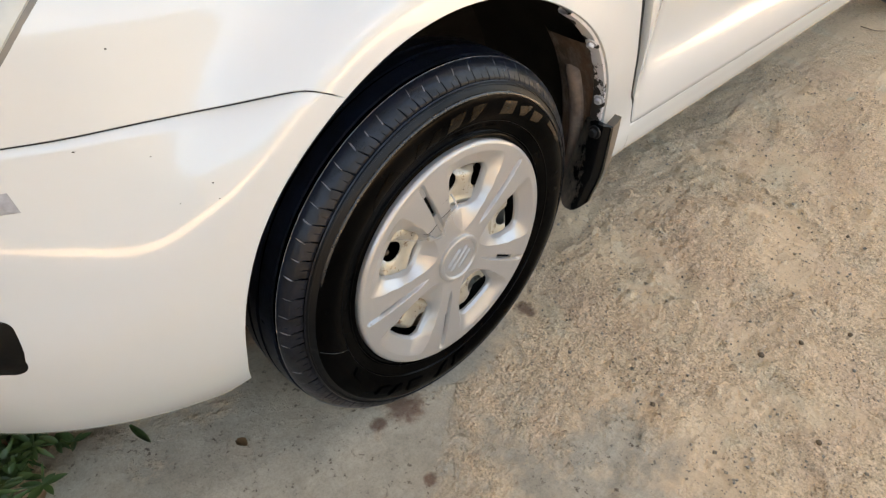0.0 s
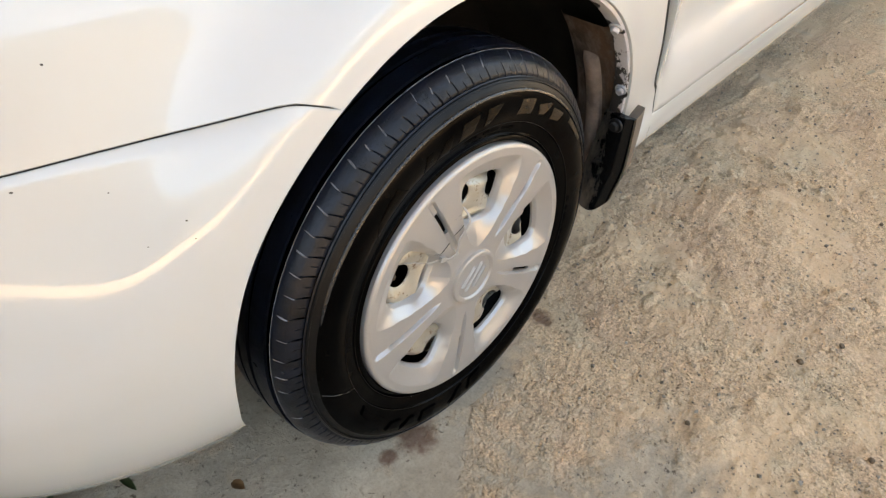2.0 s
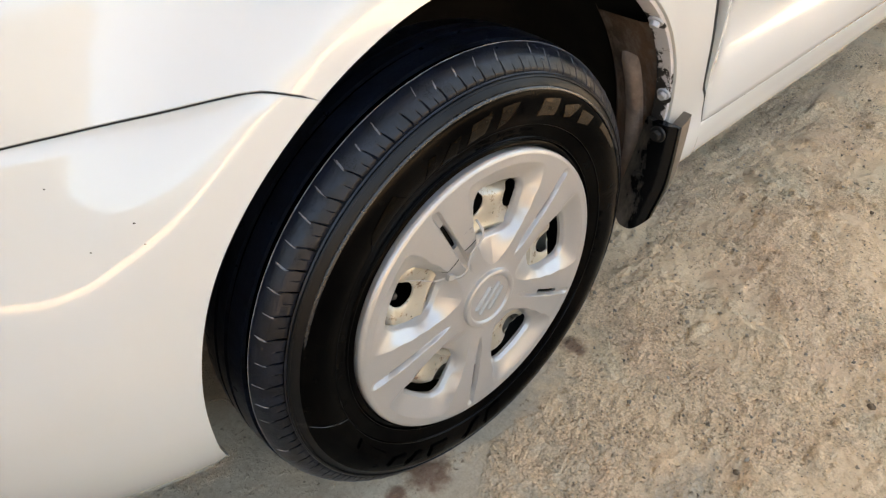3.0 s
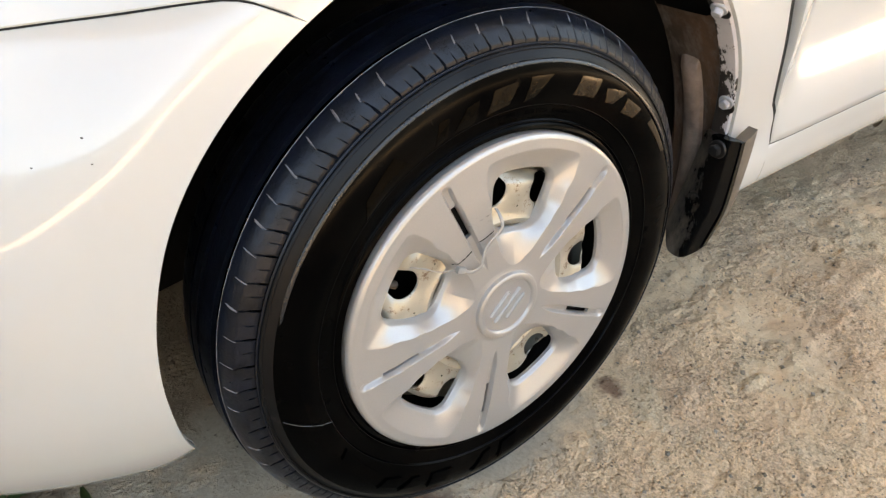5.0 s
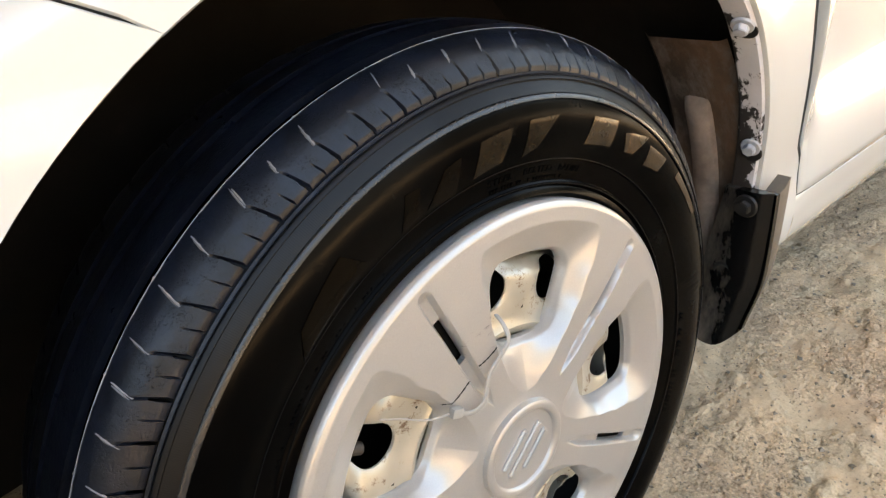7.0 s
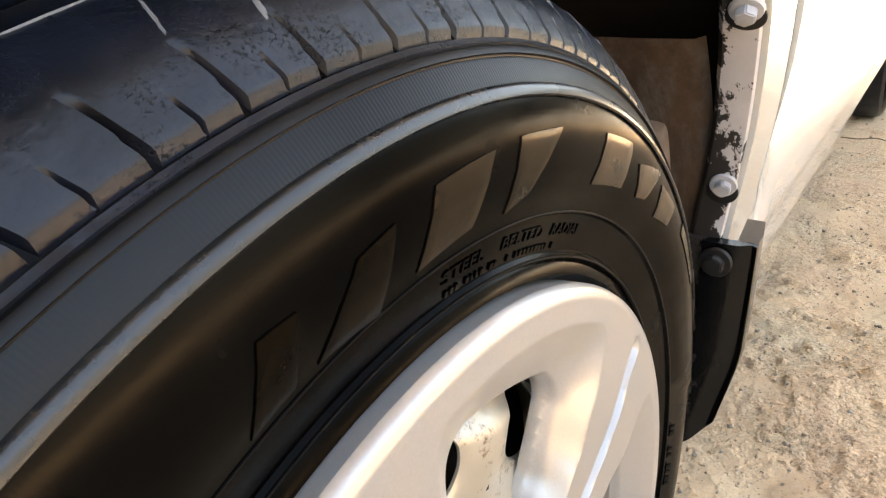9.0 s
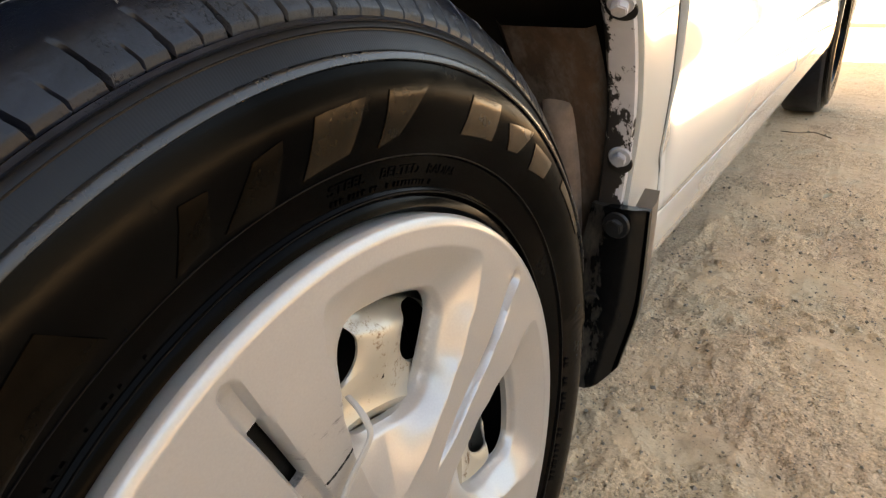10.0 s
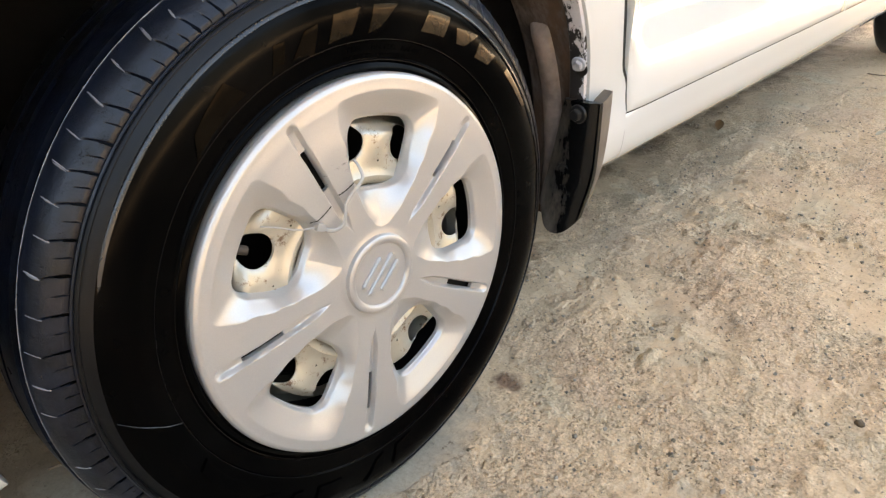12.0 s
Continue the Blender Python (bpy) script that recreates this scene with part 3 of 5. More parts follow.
def fender_high(s):
    top = 0.95
    if s < 0.3:
        return -0.775 + s / 0.3 * (-0.165 + 0.775), top
    k = (s - 0.3) / 0.7
    if k < 0.42:
        return -0.165 + k / 0.42 * (door_gap_x(top) + 0.165), top
    z = top + (0.245 - top) * (k - 0.42) / 0.58
    return door_gap_x(max(z, 0.312)) - 0.0015, z


panel("fender", fender_low, fender_high, 150, 34, PAINT, car, "glossy white front fender over the wheel opening")
DOOR_END, DOOR2_END = 1.33, 2.08


def door(name, x0, x1, label):
    def low(s):
        return x0(0.312) + 0.002 + s * (x1 - x0(0.312) - 0.002), 0.3125

    def high(s):
        return x0(0.95) + 0.002 + s * (x1 - x0(0.95) - 0.002), 0.95

    ob = panel(name, low, high, 60, 60, PAINT, car, label)
    return ob


door("front_door", door_gap_x, DOOR_END, "glossy white front door with a lower crease")
door("rear_door", lambda z: DOOR_END + 0.002, DOOR2_END, "glossy white rear door")
panel("sill", lambda s: (0.37 + s * 1.75, 0.215), lambda s: (0.375 + s * 1.745, 0.309), 60, 14, PAINT, car, "white painted sill below the doors", lift=0.0015)
# rear quarter behind the doors, over the rear wheel
REAR = 2.47


def quarter_low(s):
    a = radians(168 - 150 * s)
    return REAR + 0.345 * math.cos(a), 0.285 + 0.345 * math.sin(a)


panel("rear_quarter", quarter_low, lambda s: (DOOR2_END + 0.004 + s * 0.95, 0.95), 50, 24, PAINT, car, "white rear quarter panel over the rear wheel")
panel("rear_corner", lambda s: (REAR + 0.335 + s * 0.22, 0.25), lambda s: (REAR + 0.33 + s * 0.225, 0.39), 8, 10, PAINT, car, "white rear bumper corner")


def build_hood():
    verts, nx, ny = [], 30, 24
    for i in range(nx + 1):
        x = -0.74 + 1.2 * i / nx
        for j in range(ny + 1):
            y0 = body_y(x, 0.95) + 0.004
            y = y0 + (1.66 - 2 * y0) * j / ny
            crown = 0.95 + 0.05 * math.sin(math.pi * j / ny) + 0.05 * ease((x + 0.74) / 1.2)
            verts.append((x, y, crown))
    faces = [(i * (ny + 1) + j, (i + 1) * (ny + 1) + j, (i + 1) * (ny + 1) + j + 1, i * (ny + 1) + j + 1) for i in range(nx) for j in range(ny)]
    part("hood", (verts, faces), PAINT, car, "white painted hood")


build_hood()
part("underbody", box_bm((2.0, 1.45, 0.06), (1.42, 0.85, 0.24), 0.01), LINER, car, "dirty black underbody")
part("body_core", box_bm((2.95, 1.06, 0.62), (1.225, 0.83, 0.62), 0.02), LINER, car, "dark inner body structure")
part("front_underside", box_bm((0.44, 1.2, 0.05), (-0.52, 0.84, 0.33), 0.01), LINER, car, "dirty black underbody")


# wheel opening
def build_well():
    prof = [(0.356, 0.013), (0.372, 0.020), (0.385, 0.06), (0.385, 0.26), (0.37, 0.29), (0.05, 0.30)]

    def tuck(r, y, a):
        if y < 0.05:
            y += max(0.0, body_y(ARCH[0] + (r + 0.02) * math.cos(a), ARCH[1] + r * math.sin(a) - 0.02))
            r += arch_r(math.degrees(a) % 360 if a > 0 else 0) - 0.355
        x, z = ARCH[0] + r * math.cos(a), ARCH[1] + r * math.sin(a)
        return r, max(y, body_y(x, z) + 0.016) if x < 0 else y

    part("wheel_liner", revolve(prof, 60, -14, 187, (ARCH[0], 0, ARCH[1]), tuck), LINER, car, "dirty black wheel-well liner")
    strip = [(0.3545, 0.004), (0.3505, 0.005), (0.3495, 0.012), (0.3495, 0.024), (0.353, 0.027), (0.356, 0.025)]

    def along_edge(r, y, a):
        return r, y + body_y(ARCH[0] + 0.357 * math.cos(a), ARCH[1] + 0.357 * math.sin(a))

    part("flange", revolve(strip, 40, 8, 58, (ARCH[0], 0, ARCH[1]), along_edge), CHIPPED, car, "grey-white fender flange with flaking paint")
    panel_prof = [(0.362, 0.030), (0.359, 0.036), (0.359, 0.062), (0.360, 0.105), (0.366, 0.112)]
    part("inner_panel", revolve(panel_prof, 32, -16, 37.5, (ARCH[0], 0, ARCH[1])), RUSTY, car, "rusty brown inner panel caked with dirt")

    def run_out(r, y, a):
        return r + (0.362 - r) * ease((math.degrees(a) - 24) / 3), y

    rib = [(0.361, 0.0600), (0.3535, 0.0625), (0.3505, 0.067), (0.3495, 0.074), (0.3505, 0.081), (0.3535, 0.086), (0.361, 0.0885)]
    part("panel_rib", revolve(rib, 40, -14, 27, (ARCH[0], 0, ARCH[1]), run_out), DUSTY, car, "raised rib on the inner panel under pinkish-brown dirt")


build_well()


def bolt(at, way, r, material, name, washer=True):
    """A hex bolt on a washer; way points out of the head."""
    bm = bmesh.new()
    bmesh.ops.create_cone(bm, cap_ends=True, segments=6, radius1=r * 0.72, radius2=r * 0.66, depth=r * 0.7, matrix=Matrix.Translation((0, 0, r * 0.55)))
    bmesh.ops.bevel(bm, geom=list(bm.edges), offset=r * 0.08, segments=2, affect="EDGES")
    bmesh.ops.create_cone(bm, cap_ends=True, segments=24, radius1=r * 1.08, radius2=r * 0.98, depth=r * 0.22, matrix=Matrix.Translation((0, 0, r * 0.1)))
    turn = Vector(way).to_track_quat("Z", "Y").to_matrix().to_4x4()
    bmesh.ops.transform(bm, matrix=Matrix.Translation(at) @ turn, verts=bm.verts)
    return part(name, bm, material, car)


for a in (43.0, 19.3):
    c, q = math.cos(radians(a)), math.sin(radians(a))
    y = body_y(ARCH[0] + 0.357 * c, ARCH[1] + 0.357 * q) + 0.0115
    low = radians(a - 1.0)
    bare = part("washer", revolve([(0.0, -0.0006), (0.0098, -0.0006), (0.0108, -0.0002), (0.0110, 0.0008)], 28), DARK_BOLT, car, "bare dark metal where paint has flaked off")
    bare.matrix_basis = Matrix.Translation((ARCH[0] + 0.3492 * math.cos(low), y + 0.001, ARCH[1] + 0.3492 * math.sin(low))) @ Vector((c, 0, q)).to_track_quat("Y", "Z").to_matrix().to_4x4()
    bolt((ARCH[0] + 0.3488 * c, y, ARCH[1] + 0.3488 * q), (-c, -0.12, -q), 0.0088, BOLT, "bolt")


def build_flap():
    """The mud flap: a moulded rubber sheet behind the wheel with a lip along the body side."""
    n = 18
    verts = []

    def line(t):
        # top to bottom: x, y of the outer edge, z
        z = 0.352 - 0.172 * t
        x = 0.350 - 0.006 * t - 0.018 * t * t
        return x, z

    def reach(u):
        # the bottom is rounded towards both edges
        return 1 - 0.15 * max(0.0, 1 - u / 0.4) ** 2 - 0.26 * max(0.0, (u - 0.5) / 0.5) ** 2.2

    across = 14
    for layer in (0, 1):
        for i in range(n + 1):
            for j in range(across + 1):
                u = j / across
                t = i / n * reach(u)
                x, z = line(t)
                y_out = -0.0052 + 0.014 * ease((t - 0.45) / 0.55)
                y_in = 0.045 + 0.030 * t
                bulge = 0.004 * math.sin(math.pi * u) - 0.005 * math.exp(-(((u - 0.1) / 0.05) ** 2))
                verts.append((x + layer * 0.007 - bulge * (1 - layer), y_out + (y_in - y_out) * u, z))
    w = across + 1
    per = (n + 1) * w
    faces = []
    for layer in (0, 1):
        for i in range(n):
            for j in range(across):
                k = layer * per + i * w + j
                faces.append((k, k + 1, k + w + 1, k + w))
    ring = [j for j in range(w)] + [i * w + across for i in range(1, n + 1)] + [n * w + j for j in range(across - 1, -1, -1)] + [i * w for i in range(n - 1, 0, -1)]
    for a, b in zip(ring, ring[1:] + ring[:1]):
        faces.append((a, b, b + per, a + per))
    ob = part("mud_flap", (verts, faces), FLAP, car, "black rubber mud flap, dusty and scuffed", sharp=45)
    # lip lying on the body side
    verts, faces = [], []
    rows = 16
    for i in range(rows + 1):
        t = i / rows
        x, z = line(t * 0.85)
        wide = 0.030 - 0.020 * t**2.2
        y = 0.0015 + 0.014 * ease((t * 0.85 - 0.45) / 0.55)
        for dx, dy, dz in ((0.006, 0.004, 0.0), (0.0065, -0.006, 0.0), (wide * 0.5, -0.0075, 0.004), (wide, -0.005, 0.009 * (1 - t)), (wide + 0.001, 0.008, 0.009 * (1 - t)), (0.008, 0.008, 0.0)):
            verts.append((x + dx, y + dy, z + dz))
    for i in range(rows):
        for k in range(5):
            a = i * 6 + k
            faces.append((a, a + 1, a + 7, a + 6))
    faces += [tuple(range(6)), tuple(rows * 6 + k for k in reversed(range(6)))]
    part("lip", (verts, faces), FLAP_SIDE, ob, "dusty grey-brown outer lip", sharp=40)
    return ob


mud_flap = build_flap()
bolt((0.343, 0.020, 0.338), (-1, 0, 0), 0.011, DARK_BOLT, "flap_bolt").parent = mud_flap
ring = part("grommet", revolve([(0.006, 0.004), (0.006, -0.002), (0.008, -0.003), (0.0105, -0.002), (0.0115, 0.003)], 24), DARK_BOLT, mud_flap)
ring.matrix_basis = Matrix.Translation((0.3415, 0.036, 0.262)) @ Matrix.Rotation(radians(-90), 4, "Z")

# fog lamp recess, headlamp and a patch of reflective film on the bumper
def skin_patch(name, outline, material, parent, lift, label="", thick=0.002):
    """A flat piece that follows the car's skin, from its outline in the side view."""
    cx, cz = sum(p[0] for p in outline) / len(outline), sum(p[1] for p in outline) / len(outline)
    rings, verts, faces = 5, [], []
    n = len(outline)
    for k in range(rings + 1):
        f = 1 - k / rings
        for x, z in outline:
            px, pz = cx + (x - cx) * f, cz + (z - cz) * f
            verts.append((px, body_y(px, pz) - lift * ease(k * 2.5 / rings), pz))
    for k in range(rings):
        for i in range(n):
            j = (i + 1) % n
            faces.append((k * n + i, k * n + j, (k + 1) * n + j, (k + 1) * n + i))
    base = len(verts)
    for x, z in outline:
        verts.append((x, body_y(x, z) + thick, z))
    for i in range(n):
        j = (i + 1) % n
        faces.append((i, j, base + j, base + i))
    return part(name, (verts, faces), material, parent, label)


def rounded(points, r, steps=5):
    out = []
    n = len(points)
    for i in range(n):
        p, a, b = Vector(points[i]), Vector(points[i - 1]), Vector(points[(i + 1) % n])
        u, v = (a - p).normalized() * r, (b - p).normalized() * r
        for k in range(steps + 1):
            t = k / steps
            out.append(tuple((p + u) * (1 - t) ** 2 + p * 2 * t * (1 - t) + (p + v) * t * t))
    return out


fog = skin_patch("fog_lamp_recess", rounded([(-0.6028, 0.4369), (-0.5087, 0.4354), (-0.5107, 0.4054), (-0.517, 0.3639), (-0.6, 0.3519)], 0.012), BLACK, bumper, 0.004, "black plastic fog lamp recess")
skin_patch("reflective_film", [(-0.5084, 0.5591), (-0.4597, 0.5603), (-0.4574, 0.5415), (-0.5082, 0.5365)], plain("film", (0.36, 0.36, 0.37), 0.4, grain=300.0), bumper, 0.0028, "grey reflective film strip")
CHIP = plain("bare_primer", (0.05, 0.045, 0.04), 0.7)
for x, z, r in ((-0.4006, 0.5895, 0.0012), (-0.3472, 0.5760, 0.0007), (-0.3107, 0.5464, 0.0009), (-0.3107, 0.5312, 0.0007), (-0.3419, 0.5314, 0.0007), (-0.3463, 0.6711, 0.0011)):
    spot = [(x + r * (1 + 0.3 * math.sin(3 * k + 40 * x)) * math.cos(k * math.pi / 4), z + 0.7 * r * math.sin(k * math.pi / 4)) for k in range(8)]
    skin_patch("paint_chip", spot, CHIP, bumper if z < 0.6 else bpy.data.objects["fender"], 0.0003, thick=0.0005)
OUTLINE = [(-0.376, 0.7132), (-0.3866, 0.7027), (-0.3981, 0.6907), (-0.4099, 0.6779), (-0.4206, 0.6664), (-0.4333, 0.6534), (-0.4456, 0.6593), (-0.4308, 0.6936), (-0.4132, 0.7169), (-0.3925, 0.7315), (-0.3776, 0.7321), (-0.3658, 0.7247)]
INSIDE = [(-0.3807, 0.7138), (-0.3906, 0.7038), (-0.4021, 0.6919), (-0.4138, 0.6791), (-0.4243, 0.6681), (-0.4323, 0.6602), (-0.4423, 0.6637), (-0.4295, 0.6934), (-0.4126, 0.717), (-0.3932, 0.73), (-0.3802, 0.7303), (-0.3705, 0.7243)]
lamp = skin_patch("headlight", OUTLINE, SMOKE, car, 0.001, "clear headlamp with grey bezel")
skin_patch("lens", INSIDE, plain("clear_lens", (0.52, 0.53, 0.49), 0.12, grain=40.0, vary=0.3), lamp, 0.004, "clear lamp lens over a pale reflector")

# dark strips that stand in for the shadow in the panel gaps
def gap_strip(name, line, half, depth):
    verts, faces = [], []
    for x, z, nx, nz in line:
        for k in (-1, 1):
            px, pz = x + k * nx * half, z + k * nz * half
            verts.append((px, body_y(px, pz) + depth, pz))
    for i in range(len(line) - 1):
        faces.append((2 * i, 2 * i + 1, 2 * i + 3, 2 * i + 2))
    return part(name, (verts, faces), GAP, car, "dark shadow gap between panels")


gap_strip("seam_gap", [(x, seam_z(x) - 0.0005, 0, 1) for x in [-0.77 + 0.006 * k for k in range(101)]], 0.0032, 0.0016)
gap_strip("door_gap", [(door_gap_x(z), z, 1, 0) for z in [0.3135 + 0.01 * k for k in range(60)]], 0.006, 0.0007)
gap_strip("sill_gap", [(0.42 + 0.02 * k, 0.3108, 0, 1) for k in range(84)], 0.004, 0.0020)

# ---- wheels ----
TYRE_R = 0.2845


def squash(v, z0=-0.28):
    """Rests a wheel's rubber on the ground."""
    x, y, z = v
    if z < z0 + 0.012 and abs(x) < 0.14:
        z = max(z, z0 + 0.0006 * max(0.0, z - z0))
    return (x, y, max(z, z0))


TYRE_PROFILE = [(0.172, 0.030), (0.176, 0.020), (0.1796, 0.0115), (0.1815, 0.0088), (0.185, 0.0098), (0.1865, 0.0110), (0.1873, 0.0096), (0.1888, 0.0094), (0.1900, 0.0104),
                (0.2000, 0.0078), (0.2035, 0.0070), (0.2043, 0.0056), (0.2052, 0.0054), (0.2062, 0.0052), (0.2100, 0.0038), (0.2150, 0.0024), (0.2220, 0.0012), (0.2300, 0.0012),
                (0.2370, 0.0025), (0.2408, 0.0038), (0.2452, 0.0056),
                (0.2488, 0.0078), (0.2516, 0.0098), (0.2521, 0.0098), (0.2524, 0.0091), (0.2527, 0.0089), (0.2541, 0.0099), (0.2546, 0.0106), (0.2549, 0.0132),
                (0.2562, 0.0148), (0.2608, 0.0178), (0.2685, 0.0232), (0.2740, 0.0320), (0.2755, 0.045), (0.2785, 0.075), (0.2785, 0.09), (0.2772, 0.12), (0.275, 0.135), (0.268, 0.146), (0.255, 0.153), (0.23, 0.160), (0.205, 0.157), (0.185, 0.150), (0.172, 0.14)]


def sidewall_y(r):
    for (a, b), (c, d) in zip(TYRE_PROFILE, TYRE_PROFILE[1:]):
        if a <= r <= c:
            return b + (d - b) * (r - a) / (c - a)
    return 0.0


def build_wheel(name, at, detail=True):
    wheel = bpy.data.objects.new(name, None)
    scene.collection.objects.link(wheel)
    wheel.parent, wheel.location = car, at
    wheel["label"] = "black tyre with a silver five-spoke plastic wheel cover" if detail else "dusty black rear tyre on a steel wheel"
    steps = 720 if detail else 96
    # carcass: bead, sidewall, shoulder, tread bed, inner sidewall
    prof = TYRE_PROFILE

    def wobble(r, y, a):
        deg = math.degrees(a) % 360
        # the raised outer panel ends in slanting steps behind the wheel and before it
        first, last = 10.3 - (r - 0.2134) * 190, 183.1 + (0.2433 - r) * 226
        if 0.2062 < r < 0.2548 and not first < deg < last:
            y += 0.0013 * ease((r - 0.2062) / 0.006) * ease((0.2548 - r) / 0.004)
        return r, y

    v, f = revolve(prof, steps, wobble=wobble)
    part("tyre", ([squash(p) for p in v], f), SIDEWALL, wheel, "black rubber tyre with a ribbed glossy sidewall", sharp=28)
    if detail:
        rib = [(0.2409, 0.0055), (0.2412, 0.0032), (0.2418, 0.0026), (0.2431, 0.0030), (0.2443, 0.0038), (0.2448, 0.0045), (0.2451, 0.0066)]

        def run_out(r, y, a):
            deg = math.degrees(a)
            return r, y + 0.0036 * (ease((deg - 135) / 49) + ease((22 - deg) / 14))

        v, f = revolve(rib, 300, 8, 184, wobble=run_out)
        part("sidewall_rib", ([squash(p) for p in v], f), RIB, wheel, "glossy raised rib round the sidewall")
        for r in (0.2047, 0.1880):
            y = sidewall_y(r)
            line = revolve([(r - 0.0005, y + 0.0004), (r - 0.0002, y - 0.0004), (r + 0.0001, y - 0.0004), (r + 0.0004, y + 0.0004)], 240)
            part("moulded_line", ([squash(p) for p in line[0]], line[1]), MOULDED, wheel, "fine raised line moulded in the rubber")
        tagged(part("worn_rubber", build_ticks(), BURR_AND_GLINT, wheel, "pale worn rubber burrs and a painted edge highlight on the tread"), kind="stuff")
        part("tread", build_tread(), TREAD, wheel, "worn black tread blocks with sipes, bluish sheen in the colour", sharp=40)
    else:
        rib = [(0.2700, 0.0215), (0.2800, 0.030), (0.2835, 0.045), (0.2845, 0.078), (0.2835, 0.12), (0.28, 0.135), (0.268, 0.146)]
        v, f = revolve(rib, 96)
        part("tread", ([squash(p) for p in v], f), TREAD, wheel)
    return wheel


def tread_radius(y):
    return glide(y, [(0.0112, 0.2550), (0.0132, 0.2571), (0.0165, 0.2625), (0.0215, 0.2700), (0.030, 0.2768), (0.042, 0.2814), (0.06, 0.2837), (0.08, TYRE_R), (0.1, 0.2838), (0.118, 0.2823), (0.13, 0.279), (0.139, 0.272), (0.146, 0.262)])


EDGE = [0.0116, 0.0122, 0.0128]
OUTER, SIPE_END, GROOVE_END, SHOULDER = 0.0137, 0.0190, 0.0232, 0.0374
INNER = [0.109, 0.118, 0.126, 0.133, 0.139, 0.145]


LEAN = 2.3


def tread_pitches():
    """Where the tread's wide grooves start: seventy blocks of three lengths."""
    rng = random.Random(4)
    sizes = [rng.choice((0.88, 1.0, 1.12)) for _ in range(70)]
    return [2 * math.pi * sum(sizes[:k]) / sum(sizes) for k in range(71)]


PITCHES = tread_pitches()


def build_ticks():
    """Pale burrs at the ends of the tread's grooves and along its first rib."""
    rng = random.Random(21)
    meshes = []
    places = [(a, True) for a in PITCHES[:70] for _ in (0, 1)] + [(a, False) for a in PITCHES[:70:2]]
    for a, long in places:
        a += LEAN * (GROOVE_END - OUTER) + rng.uniform(-0.003, 0.003)
        start = 0.0205 + rng.uniform(0.0, 0.004)
        y0, y1 = (start, start + rng.uniform(0.005, 0.011)) if long else (0.0362, 0.0374)
        if rng.random() < 0.2:
            continue
        pts = []
        wide = rng.uniform(0.0006, 0.0017) if long else 0.0022
        for j in range(4):
            y = y0 + (y1 - y0) * j / 3
            thick = wide * math.sin(math.pi * (0.15 + 0.7 * j / 3)) / 0.28
            for side, up in ((-1, -0.0003), (0, rng.uniform(0.0003, 0.0007)), (1, -0.0003)):
                r, b = tread_radius(y) + up, a + side * thick - 1.0 * (y - GROOVE_END)
                pts.append((r * math.cos(b), y, r * math.sin(b)))
        meshes.append((pts, [(3 * j + c, 3 * j + c + 1, 3 * j + c + 4, 3 * j + c + 3) for j in range(3) for c in (0, 1)]))
    # a pale line painted in as the highlight on the shoulder's inner edge
    rub = revolve([(tread_radius(0.0362) - 0.0003, 0.0362), (tread_radius(0.0368) + 0.0003, 0.0368), (tread_radius(0.0374) - 0.0002, 0.0374)], 240)
    v, f = joined(rub, *meshes)
    return [squash(p) for p in v], f


